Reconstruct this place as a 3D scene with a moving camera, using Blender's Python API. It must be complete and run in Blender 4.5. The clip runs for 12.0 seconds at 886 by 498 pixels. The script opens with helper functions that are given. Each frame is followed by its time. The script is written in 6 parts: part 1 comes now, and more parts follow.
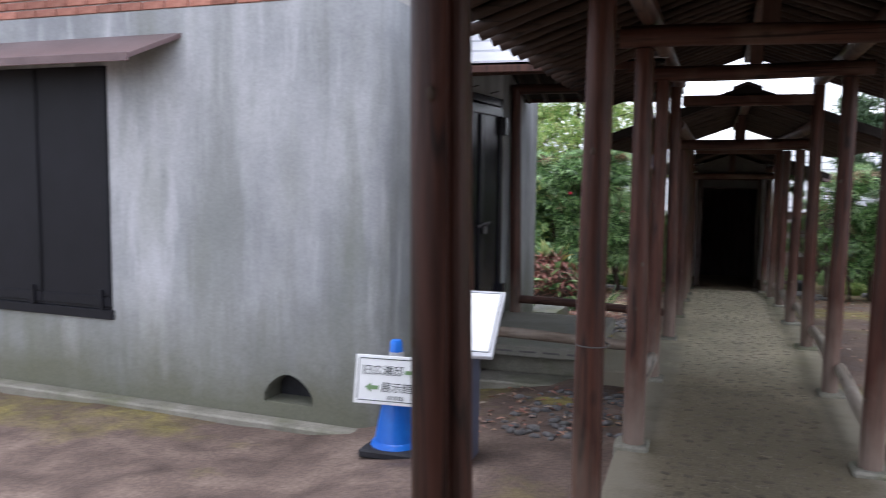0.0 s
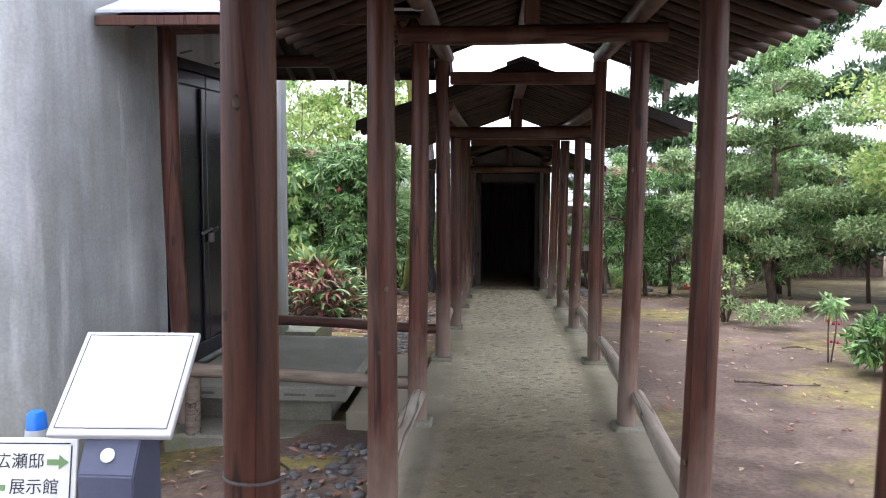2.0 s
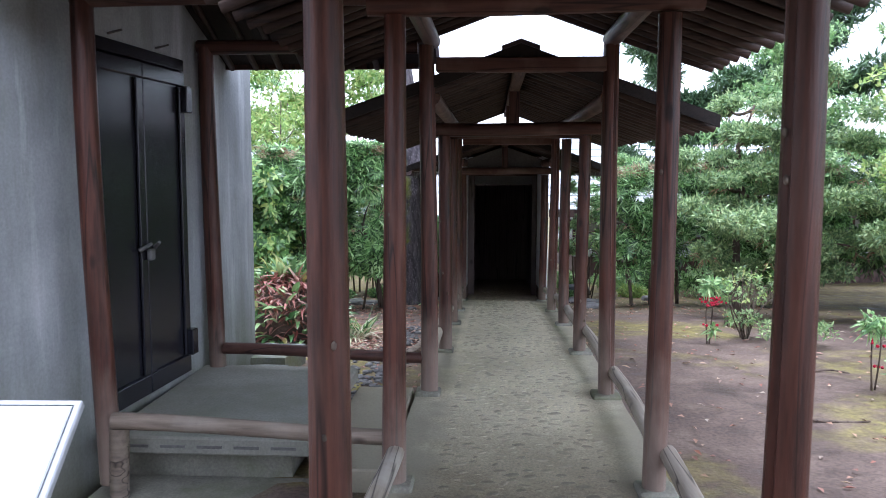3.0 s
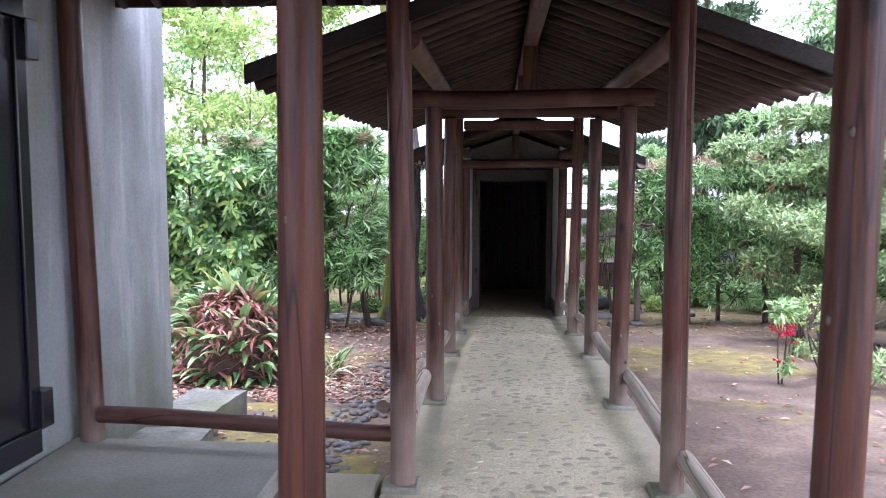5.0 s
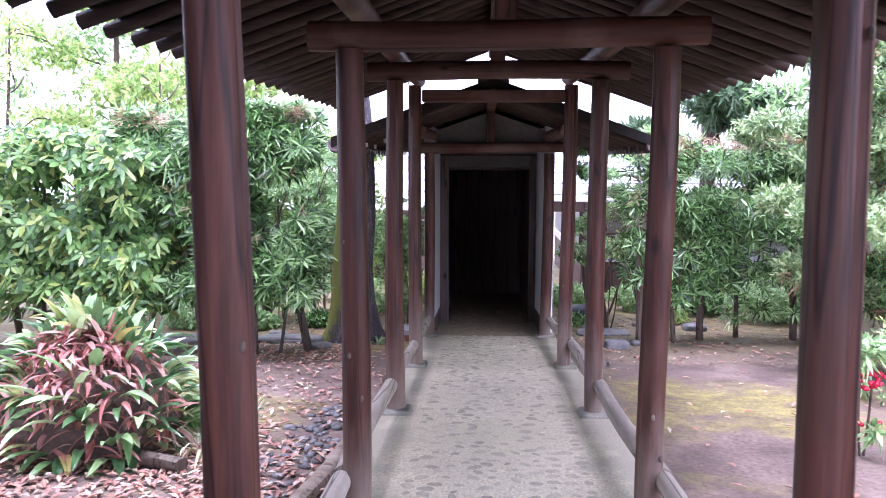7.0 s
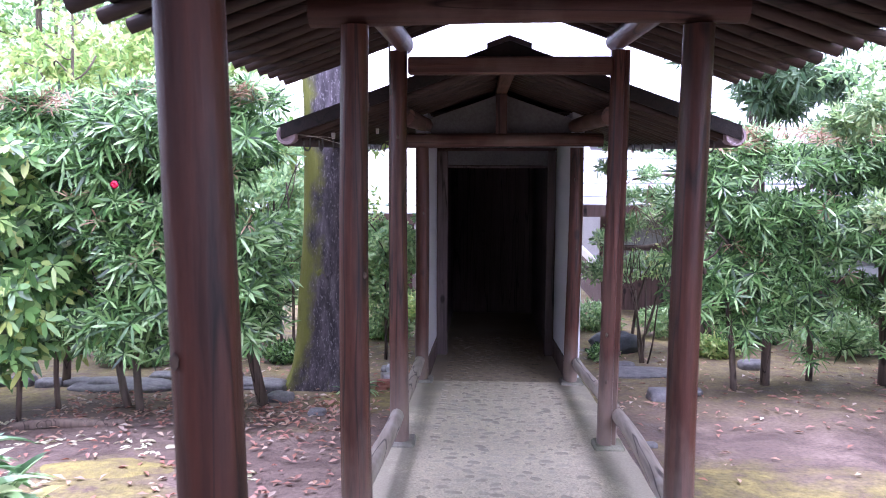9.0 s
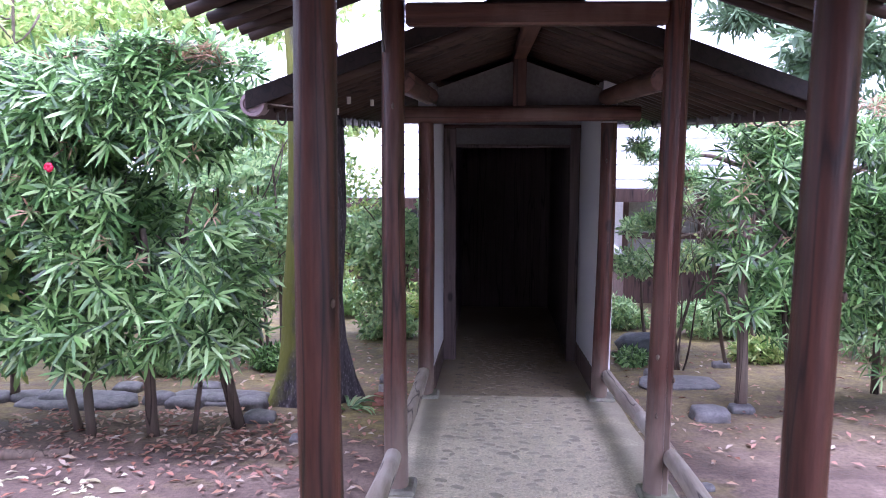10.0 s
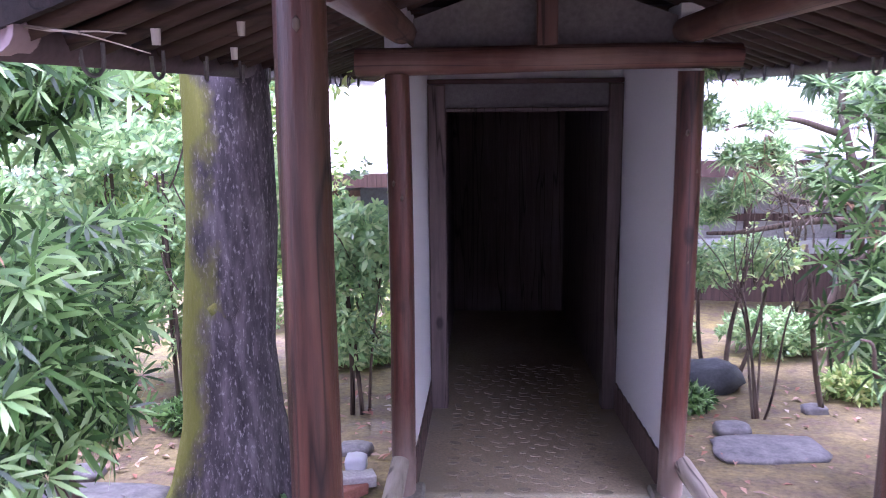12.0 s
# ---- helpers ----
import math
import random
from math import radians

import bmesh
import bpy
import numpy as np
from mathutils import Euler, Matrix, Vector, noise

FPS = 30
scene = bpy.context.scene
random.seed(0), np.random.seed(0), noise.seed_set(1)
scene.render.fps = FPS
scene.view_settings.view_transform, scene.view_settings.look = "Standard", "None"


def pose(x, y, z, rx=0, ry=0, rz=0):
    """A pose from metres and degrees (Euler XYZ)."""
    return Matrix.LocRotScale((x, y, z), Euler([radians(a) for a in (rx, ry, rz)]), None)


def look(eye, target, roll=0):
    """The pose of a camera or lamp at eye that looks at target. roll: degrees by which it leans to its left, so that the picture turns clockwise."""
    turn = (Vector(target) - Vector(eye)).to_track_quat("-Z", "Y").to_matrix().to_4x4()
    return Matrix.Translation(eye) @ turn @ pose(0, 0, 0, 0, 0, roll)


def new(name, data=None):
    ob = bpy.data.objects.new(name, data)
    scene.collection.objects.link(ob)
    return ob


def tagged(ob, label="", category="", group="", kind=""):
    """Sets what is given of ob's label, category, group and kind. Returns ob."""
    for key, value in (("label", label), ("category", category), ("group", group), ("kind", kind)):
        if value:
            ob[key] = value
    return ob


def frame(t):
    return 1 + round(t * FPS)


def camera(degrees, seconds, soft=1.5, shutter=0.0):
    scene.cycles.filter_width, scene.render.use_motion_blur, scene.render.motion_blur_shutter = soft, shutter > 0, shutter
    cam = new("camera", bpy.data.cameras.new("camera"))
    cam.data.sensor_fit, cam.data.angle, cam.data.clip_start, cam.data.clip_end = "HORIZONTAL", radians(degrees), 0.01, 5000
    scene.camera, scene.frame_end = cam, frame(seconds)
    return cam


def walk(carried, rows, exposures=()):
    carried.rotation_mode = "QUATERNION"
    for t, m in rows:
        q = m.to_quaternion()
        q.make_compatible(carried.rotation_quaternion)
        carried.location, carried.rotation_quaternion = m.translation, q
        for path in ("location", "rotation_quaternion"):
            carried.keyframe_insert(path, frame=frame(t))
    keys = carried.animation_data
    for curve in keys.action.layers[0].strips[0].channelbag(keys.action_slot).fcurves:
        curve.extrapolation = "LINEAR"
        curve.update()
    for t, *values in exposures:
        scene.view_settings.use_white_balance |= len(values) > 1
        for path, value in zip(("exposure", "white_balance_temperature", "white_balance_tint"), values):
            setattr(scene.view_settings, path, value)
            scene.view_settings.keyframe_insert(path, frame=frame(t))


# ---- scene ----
cam = camera(55.9, 12.0, 0.9, 0.3)
PATH = [
    (0, (-0.233, -1.869, 1.619), (-0.851, 0.023, 1.423), 0.7),
    (0.5, (-0.19, -1.612, 1.609), (-0.509, 0.354, 1.423), 1.2),
    (1, (-0.214, -1.216, 1.619), (-0.385, 0.768, 1.44), 1.0),
    (1.5, (-0.163, -0.785, 1.577), (-0.291, 1.202, 1.397), 0.8),
    (2, (-0.184, -0.3, 1.568), (-0.314, 1.686, 1.37), 0.4),
    (2.5, (-0.221, 0.217, 1.563), (-0.361, 2.201, 1.36), 0.1),
    (3, (-0.188, 0.7, 1.57), (-0.305, 2.687, 1.376), 0.1),
    (5, (-0.177, 2.727, 1.47), (-0.315, 4.713, 1.275), 0.2),
    (5.5, (-0.129, 3.239, 1.491), (-0.267, 5.224, 1.289), 0.4),
    (6, (-0.171, 3.757, 1.484), (-0.306, 5.739, 1.259), 0.4),
    (6.5, (-0.109, 4.297, 1.453), (-0.215, 6.281, 1.225), 0.4),
    (7, (-0.093, 4.818, 1.437), (-0.184, 6.803, 1.214), 0.1),
    (9, (-0.149, 6.824, 1.436), (-0.242, 8.808, 1.201), 0.2),
    (9.5, (-0.179, 7.337, 1.407), (-0.294, 9.317, 1.152), 0.1),
    (10, (-0.194, 7.851, 1.396), (-0.306, 9.829, 1.118), 0.1),
    (10.5, (-0.191, 8.389, 1.373), (-0.295, 10.367, 1.095), 0.0),
    (11, (-0.204, 8.943, 1.376), (-0.318, 10.916, 1.068), -0.1),
    (11.5, (-0.186, 9.467, 1.331), (-0.276, 11.44, 1.021), 0.2),
    (12, (-0.292, 10.026, 1.379), (-0.378, 11.99, 1.011), -0.6),
]
walk(cam, [(t, look(eye, target, roll)) for t, eye, target, roll in PATH],
     [(t, stops, kelvin, tint) for t, stops, kelvin, tint in ((0.0, 1.05, 5900, 16), (0.5, 1.08, 5900, 17), (1.0, 1.5, 6000, 17), (1.5, 1.75, 6000, 17), (2.5, 1.85, 6000, 15), (3.0, 1.85, 5450, 15), (5.0, 2.45, 5550, 23), (5.5, 2.45, 5500, 27), (7.0, 2.75, 5400, 36), (9.0, 2.75, 5280, 38), (10.5, 2.85, 5250, 43), (12.0, 3.5, 5250, 51))])


# ---- light ----
world = bpy.data.worlds.new("overcast_sky")
scene.world = world
world.use_nodes = True
wn, wl = world.node_tree.nodes, world.node_tree.links
sky = wn.new("ShaderNodeTexSky")
sky.sky_type, sky.sun_disc = "NISHITA", False
sky.sun_elevation, sky.sun_rotation, sky.dust_density = radians(50), radians(150), 1.0
soft_sky = wn.new("ShaderNodeHueSaturation")
soft_sky.inputs["Saturation"].default_value = 0.22
wl.new(sky.outputs["Color"], soft_sky.inputs["Color"])
wl.new(soft_sky.outputs["Color"], wn["Background"].inputs["Color"])
wn["Background"].inputs["Strength"].default_value = 0.15
sun = new("sun", bpy.data.lights.new("sun", "SUN"))
sun.data.energy, sun.data.angle, sun.data.color = 1.5, radians(45), (1.0, 0.98, 0.95)
sun.matrix_world = look((0, 0, 0), (0.12, -0.12, -1.0))

# ---- materials ----


def nodes_of(name, rough=0.8, metal=0.0, spec=0.5):
    m = bpy.data.materials.new(name)
    m.use_nodes = True
    nt = m.node_tree
    b = nt.nodes["Principled BSDF"]
    b.inputs["Roughness"].default_value = rough
    b.inputs["Metallic"].default_value = metal
    b.inputs["Specular IOR Level"].default_value = spec
    return m, nt.nodes, nt.links, b


def ramp(n, l, src, stops):
    r = n.new("ShaderNodeValToRGB")
    while len(r.color_ramp.elements) < len(stops):
        r.color_ramp.elements.new(0.5)
    for e, (p, c) in zip(r.color_ramp.elements, stops):
        e.position, e.color = p, (*c, 1)
    l.new(src, r.inputs["Fac"])
    return r.outputs["Color"]


def tex(n, l, kind="noise", scale=5.0, detail=6.0, stretch=(1, 1, 1), coord="Object"):
    tc = n.new("ShaderNodeTexCoord")
    mp = n.new("ShaderNodeMapping")
    mp.inputs["Scale"].default_value = stretch
    l.new(tc.outputs[coord], mp.inputs["Vector"])
    if kind == "noise":
        t = n.new("ShaderNodeTexNoise")
        t.inputs["Detail"].default_value = detail
        t.inputs["Roughness"].default_value = 0.62
    else:
        t = n.new("ShaderNodeTexVoronoi")
    t.inputs["Scale"].default_value = scale
    l.new(mp.outputs["Vector"], t.inputs["Vector"])
    return t.outputs["Fac" if kind == "noise" else "Distance"]


def mixc(n, l, fac, a, b, mode="MIX"):
    x = n.new("ShaderNodeMix")
    x.data_type, x.blend_type = "RGBA", mode
    for sock, v in ((x.inputs["Factor"], fac), (x.inputs["A"], a), (x.inputs["B"], b)):
        if isinstance(v, (int, float)):
            sock.default_value = v
        elif isinstance(v, tuple):
            sock.default_value = (*v, 1)
        else:
            l.new(v, sock)
    return x.outputs["Result"]


def bump(n, l, b, h, strength=0.3, dist=0.02):
    x = n.new("ShaderNodeBump")
    x.inputs["Strength"].default_value, x.inputs["Distance"].default_value = strength, dist
    l.new(h, x.inputs["Height"])
    l.new(x.outputs["Normal"], b.inputs["Normal"])


def vary(n, l, col, amount=0.25, source="Object"):
    """Brightness varied piece by piece."""
    if source == "Object":
        r = n.new("ShaderNodeObjectInfo").outputs["Random"]
    else:
        r = n.new("ShaderNodeNewGeometry").outputs["Random Per Island"]
    h = n.new("ShaderNodeHueSaturation")
    mr = n.new("ShaderNodeMapRange")
    mr.inputs["To Min"].default_value, mr.inputs["To Max"].default_value = 1 - amount, 1 + amount
    l.new(r, mr.inputs["Value"])
    l.new(mr.outputs["Result"], h.inputs["Value"])
    l.new(col, h.inputs["Color"])
    return h.outputs["Color"]


def wood(name, dark, light, grey=(0.3, 0.27, 0.25), weather=0.3, rough=0.62, grain=(14, 14, 0.9), foot=False):
    m, n, l, b = nodes_of(name, rough, spec=0.35)
    g = tex(n, l, scale=2.2, detail=9, stretch=grain)
    c = ramp(n, l, g, [(0.25, dark), (0.5, tuple((p + q) / 2 for p, q in zip(dark, light))), (0.78, light)])
    big = tex(n, l, scale=2.3, detail=4, stretch=(1, 1, 0.5))
    f = ramp(n, l, big, [(0.5, (0, 0, 0)), (0.72, (weather, weather, weather))])
    c = mixc(n, l, f, c, grey)
    # drying cracks along the grain, and small dark knots
    crack = ramp(n, l, tex(n, l, scale=1.0, detail=2, stretch=tuple(q * (0.55 if q > 1 else 0.35) for q in grain)), [(0.485, (1, 1, 1)), (0.5, (0.22, 0.2, 0.2)), (0.515, (1, 1, 1))])
    c = mixc(n, l, 1.0, c, crack, "MULTIPLY")
    knot = ramp(n, l, tex(n, l, "voronoi", 4.2, stretch=tuple(1.0 if q > 1 else 0.55 for q in grain)), [(0.07, (0.3, 0.28, 0.28)), (0.13, (1, 1, 1))])
    c = mixc(n, l, 1.0, c, knot, "MULTIPLY")
    if foot:
        # bleached, washed-out wood near the foot of the post
        tc, sp = n.new("ShaderNodeTexCoord"), n.new("ShaderNodeSeparateXYZ")
        l.new(tc.outputs["Generated"], sp.inputs["Vector"])
        ad = n.new("ShaderNodeMath")
        ad.operation = "MULTIPLY_ADD"
        l.new(tex(n, l, scale=3, detail=5, stretch=(2, 2, 0.6)), ad.inputs[0])
        ad.inputs[1].default_value = -0.4
        l.new(sp.outputs["Z"], ad.inputs[2])
        mr = n.new("ShaderNodeMapRange")
        mr.inputs["From Min"].default_value, mr.inputs["From Max"].default_value = -0.2, 0.06
        mr.inputs["To Min"].default_value, mr.inputs["To Max"].default_value = 0.8, 0.0
        l.new(ad.outputs["Value"], mr.inputs["Value"])
        c = mixc(n, l, mr.outputs["Result"], c, (0.27, 0.21, 0.17))
    l.new(vary(n, l, c, 0.18), b.inputs["Base Color"])
    bump(n, l, b, g, 0.6, 0.008)
    return m


def two_scale(name, stops, scale=3.0, fine=40.0, rough=0.85, strength=0.3, dist=0.01, spec=0.3, pieces="", dirt=None, grit=0.25):
    m, n, l, b = nodes_of(name, rough, spec=spec)
    big, small = tex(n, l, scale=scale), tex(n, l, scale=fine, detail=8)
    c = ramp(n, l, big, stops)
    s = ramp(n, l, small, [(0.3, (1 - grit, 1 - grit, 1 - grit)), (0.7, (1 + grit / 2, 1 + grit / 2, 1 + grit / 2))])
    c = mixc(n, l, 1.0, c, s, "MULTIPLY")
    if dirt:
        d = ramp(n, l, tex(n, l, scale=scale * 0.45, detail=7), [(0.48, (0, 0, 0)), (0.66, (0.75, 0.75, 0.75))])
        c = mixc(n, l, d, c, dirt)
    if pieces:
        c = vary(n, l, c, 0.25, pieces)
    l.new(c, b.inputs["Base Color"])
    bump(n, l, b, small, strength, dist)
    return m


def leaf_mat(name, cols, rough=0.45, thin=0.35):
    """Leaves: colour varied leaf by leaf, light coming through a little."""
    m, n, l, b = nodes_of(name, rough * 0.85, spec=0.6)
    r = n.new("ShaderNodeNewGeometry").outputs["Random Per Island"]
    k = len(cols)
    c = ramp(n, l, r, [(i / max(1, k - 1), q) for i, q in enumerate(cols)])
    l.new(c, b.inputs["Base Color"])
    tr = n.new("ShaderNodeBsdfTranslucent")
    l.new(c, tr.inputs["Color"])
    mx = n.new("ShaderNodeMixShader")
    mx.inputs["Fac"].default_value = thin
    l.new(b.outputs["BSDF"], mx.inputs[1])
    l.new(tr.outputs["BSDF"], mx.inputs[2])
    l.new(mx.outputs["Shader"], n["Material Output"].inputs["Surface"])
    return m


M = {}
M["post"] = wood("red_brown_log", (0.008, 0.0035, 0.0025), (0.138, 0.046, 0.029), (0.165, 0.098, 0.072), 0.3, 0.46, foot=True)
M["beam"] = wood("brown_log", (0.03, 0.012, 0.009), (0.105, 0.045, 0.031), (0.240, 0.165, 0.132), 0.3, 0.6)
M["rail"] = wood("grey_log", (0.2, 0.16, 0.12), (0.44, 0.38, 0.31), (0.5, 0.47, 0.42), 0.6, 0.7, grain=(14, 0.9, 14))
M["oldrail"] = wood("weathered_log", (0.1, 0.075, 0.055), (0.28, 0.22, 0.17), (0.35, 0.32, 0.28), 0.5, 0.7, grain=(0.9, 14, 14))
M["beam_x"] = wood("brown_log_across", (0.03, 0.012, 0.009), (0.115, 0.048, 0.033), (0.26, 0.19, 0.15), 0.35, 0.55, (0.9, 14, 14))
M["beam_y"] = wood("brown_log_along", (0.036, 0.015, 0.011), (0.14, 0.068, 0.047), (0.3, 0.23, 0.18), 0.4, 0.55, (14, 0.9, 14))
M["rafter"] = wood("dark_rafter", (0.017, 0.009, 0.006), (0.058, 0.032, 0.023), (0.095, 0.066, 0.052), 0.25, 0.65, grain=(0.9, 14, 14))
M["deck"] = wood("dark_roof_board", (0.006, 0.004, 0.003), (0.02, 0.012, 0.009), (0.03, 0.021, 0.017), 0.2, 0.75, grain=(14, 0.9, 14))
M["roofing"] = two_scale("dark_sheet_roofing", [(0.3, (0.042, 0.029, 0.029)), (0.7, (0.091, 0.065, 0.065))], 2, 30, 0.45, 0.15)
M["porch"] = two_scale("pale_roof_sheet", [(0.3, (0.44, 0.45, 0.48)), (0.7, (0.62, 0.63, 0.67))], 2, 25, 0.35, 0.1, grit=0.05)
M["awning"] = two_scale("brown_awning_sheet", [(0.3, (0.12, 0.08, 0.08)), (0.7, (0.2, 0.14, 0.14))], 2, 30, 0.3, 0.1, grit=0.05)
M["floor"] = two_scale("worn_concrete_floor", [(0.3, (0.54, 0.475, 0.335)), (0.5, (0.65, 0.575, 0.405)), (0.72, (0.74, 0.67, 0.48))], 1.1, 70, 0.85, 0.4, 0.006, dirt=(0.436, 0.389, 0.251), grit=0.42)
M["pebble"] = two_scale("inlaid_pebble", [(0.3, (0.36, 0.315, 0.225)), (0.7, (0.55, 0.49, 0.35))], 9, 60, 0.7, 0.2, 0.004, pieces="Object")
M["pebbles"] = two_scale("inlaid_pebbles", [(0.3, (0.36, 0.315, 0.225)), (0.7, (0.55, 0.49, 0.35))], 9, 60, 0.7, 0.2, 0.004, pieces="Island")
M["cement"] = two_scale("mossy_cement", [(0.3, (0.2, 0.19, 0.15)), (0.7, (0.33, 0.31, 0.26))], 4, 60, 0.9, 0.4, 0.006, dirt=(0.15, 0.16, 0.08))
M["slab"] = two_scale("porch_concrete", [(0.3, (0.24, 0.235, 0.2)), (0.7, (0.34, 0.325, 0.28))], 2.5, 60, 0.85, 0.3, 0.004, dirt=(0.2, 0.2, 0.15))
M["stone"] = two_scale("grey_stone", [(0.3, (0.12, 0.125, 0.11)), (0.7, (0.26, 0.26, 0.235))], 5, 40, 0.75, 0.5, 0.01, pieces="Object", dirt=(0.16, 0.17, 0.09))
M["gravel"] = two_scale("blue_grey_cobble", [(0.3, (0.085, 0.083, 0.085)), (0.7, (0.205, 0.195, 0.19))], 14, 60, 0.55, 0.3, 0.006, pieces="Island")
M["plaster"] = two_scale("white_plaster", [(0.3, (0.700, 0.700, 0.700)), (0.7, (0.700, 0.700, 0.700))], 1.5, 60, 0.9, 0.15, 0.003, grit=0.05)
M["brick"] = two_scale("red_brick", [(0.3, (0.33, 0.13, 0.09)), (0.7, (0.5, 0.24, 0.18))], 12, 70, 0.85, 0.4, 0.006, pieces="Object")
M["mortar"] = two_scale("pale_mortar", [(0.3, (0.4, 0.38, 0.36)), (0.7, (0.5, 0.48, 0.46))], 9, 70, 0.9)
M["iron"] = two_scale("black_painted_iron", [(0.3, (0.011, 0.011, 0.015)), (0.7, (0.021, 0.021, 0.029))], 3, 50, 0.24, 0.12, 0.003, spec=0.5, grit=0.05)
M["shutter"] = two_scale("black_shutter_paint", [(0.3, (0.006, 0.006, 0.009)), (0.7, (0.010, 0.010, 0.015))], 3, 50, 0.55, 0.12, 0.003, grit=0.05)
M["hook"] = two_scale("dull_metal", [(0.3, (0.09, 0.09, 0.09)), (0.7, (0.17, 0.16, 0.155))], 9, 50, 0.5)
M["gutter"] = two_scale("mauve_gutter_cap", [(0.3, (0.26, 0.19, 0.2)), (0.7, (0.36, 0.27, 0.28))], 9, 50, 0.5, 0.1, grit=0.05)
# Dark brown wood for closed rooms and the inner door frame.
M["darkroom"] = wood("dark_boards", (0.07, 0.055, 0.05), (0.17, 0.125, 0.11), (0.19, 0.15, 0.14), 0.2, 0.8)
M["skirt"] = wood("brown_skirting", (0.06, 0.04, 0.03), (0.15, 0.1, 0.08), (0.2, 0.17, 0.15), 0.3, 0.75)
M["bluecone"] = two_scale("blue_plastic", [(0.3, (0.012, 0.13, 0.62)), (0.7, (0.02, 0.2, 0.75))], 6, 50, 0.35, 0.05, spec=0.5, grit=0.05)
M["blackrubber"] = two_scale("black_rubber", [(0.3, (0.02, 0.02, 0.025)), (0.7, (0.04, 0.04, 0.045))], 6, 50, 0.7)
M["white"] = two_scale("white_board", [(0.3, (0.78, 0.79, 0.78)), (0.7, (0.83, 0.84, 0.83))], 2, 30, 0.3, 0.03, spec=0.5, grit=0.05)
M["panelwhite"] = two_scale("white_display_sheet", [(0.3, (0.84, 0.84, 0.85)), (0.7, (0.88, 0.88, 0.89))], 2, 30, 0.12, 0.01, spec=0.6, grit=0.05)
M["alu"] = two_scale("brushed_aluminium", [(0.3, (0.5, 0.51, 0.54)), (0.7, (0.6, 0.61, 0.64))], 3, 60, 0.35, 0.05, grit=0.05)
M["slate"] = two_scale("slate_blue_pedestal_paint", [(0.3, (0.085, 0.095, 0.15)), (0.7, (0.12, 0.13, 0.19))], 3, 60, 0.45, 0.1, grit=0.05)
M["ink"] = two_scale("black_ink", [(0.3, (0.02, 0.03, 0.03)), (0.7, (0.04, 0.05, 0.05))], 3, 60, 0.6, grit=0.05)
M["arrow"] = two_scale("green_arrow_ink", [(0.3, (0.16, 0.28, 0.12)), (0.7, (0.2, 0.33, 0.15))], 3, 60, 0.6, grit=0.05)
M["ivory"] = two_scale("porcelain_insulator", [(0.3, (0.5, 0.47, 0.45)), (0.7, (0.6, 0.57, 0.55))], 9, 50, 0.3, grit=0.05)
M["bark"] = wood("mossy_bark", (0.05, 0.042, 0.04), (0.2, 0.16, 0.15), (0.14, 0.15, 0.03), 0.0, 0.9, (7, 7, 1.2))
M["twig"] = wood("brown_twig", (0.06, 0.045, 0.035), (0.18, 0.13, 0.1), (0.2, 0.2, 0.15), 0.3, 0.85)
M["litter"] = leaf_mat("fallen_leaves", [(0.276, 0.103, 0.069), (0.345, 0.149, 0.092), (0.483, 0.345, 0.230), (0.391, 0.184, 0.138), (0.230, 0.127, 0.092), (0.529, 0.460, 0.368)], 0.7, 0.1)
M["strap"] = leaf_mat("dark_strap_leaves", [(0.017, 0.045, 0.012), (0.046, 0.112, 0.028), (0.096, 0.21, 0.054), (0.165, 0.32, 0.09), (0.27, 0.455, 0.148), (0.42, 0.6, 0.27)], 0.42, 0.28)
M["lime"] = leaf_mat("yellow_green_leaves", [(0.192, 0.315, 0.094), (0.357, 0.542, 0.165), (0.551, 0.680, 0.233), (0.680, 0.680, 0.302)], 0.45, 0.4)
M["green"] = leaf_mat("mid_green_leaves", [(0.152, 0.271, 0.119), (0.279, 0.457, 0.195), (0.424, 0.617, 0.264), (0.595, 0.700, 0.365)], 0.4, 0.3)
M["tuft"] = leaf_mat("pale_needle_tufts", [(0.13, 0.22, 0.1), (0.24, 0.36, 0.16), (0.4, 0.53, 0.24), (0.58, 0.67, 0.34)], 0.55, 0.3)
M["conifer"] = leaf_mat("dark_conifer_sprays", [(0.071, 0.131, 0.067), (0.124, 0.205, 0.100), (0.192, 0.290, 0.144)], 0.6, 0.2)
M["fern"] = leaf_mat("fern_leaves", [(0.05, 0.115, 0.045), (0.1, 0.21, 0.075), (0.19, 0.34, 0.12), (0.3, 0.47, 0.2), (0.45, 0.58, 0.29), (0.52, 0.46, 0.15)], 0.35, 0.25)
M["dryfern"] = leaf_mat("withered_red_fern_leaves", [(0.4, 0.14, 0.11), (0.5, 0.22, 0.18), (0.33, 0.1, 0.085), (0.58, 0.38, 0.3), (0.24, 0.09, 0.075)], 0.6, 0.25)
M["broad"] = leaf_mat("broad_green_leaves", [(0.04, 0.095, 0.028), (0.085, 0.18, 0.05), (0.14, 0.28, 0.075), (0.21, 0.38, 0.11), (0.33, 0.5, 0.16), (0.42, 0.47, 0.12)], 0.4, 0.3)
M["cream"] = leaf_mat("cream_withered_leaves", [(0.5, 0.45, 0.28), (0.66, 0.62, 0.42), (0.78, 0.74, 0.55), (0.4, 0.42, 0.2)], 0.6, 0.25)
M["mosspatch"] = two_scale("yellow_moss", [(0.3, (0.15, 0.11, 0.07)), (0.5, (0.24, 0.2, 0.075)), (0.72, (0.36, 0.3, 0.09))], 7, 60, 0.95, 0.6, 0.02)
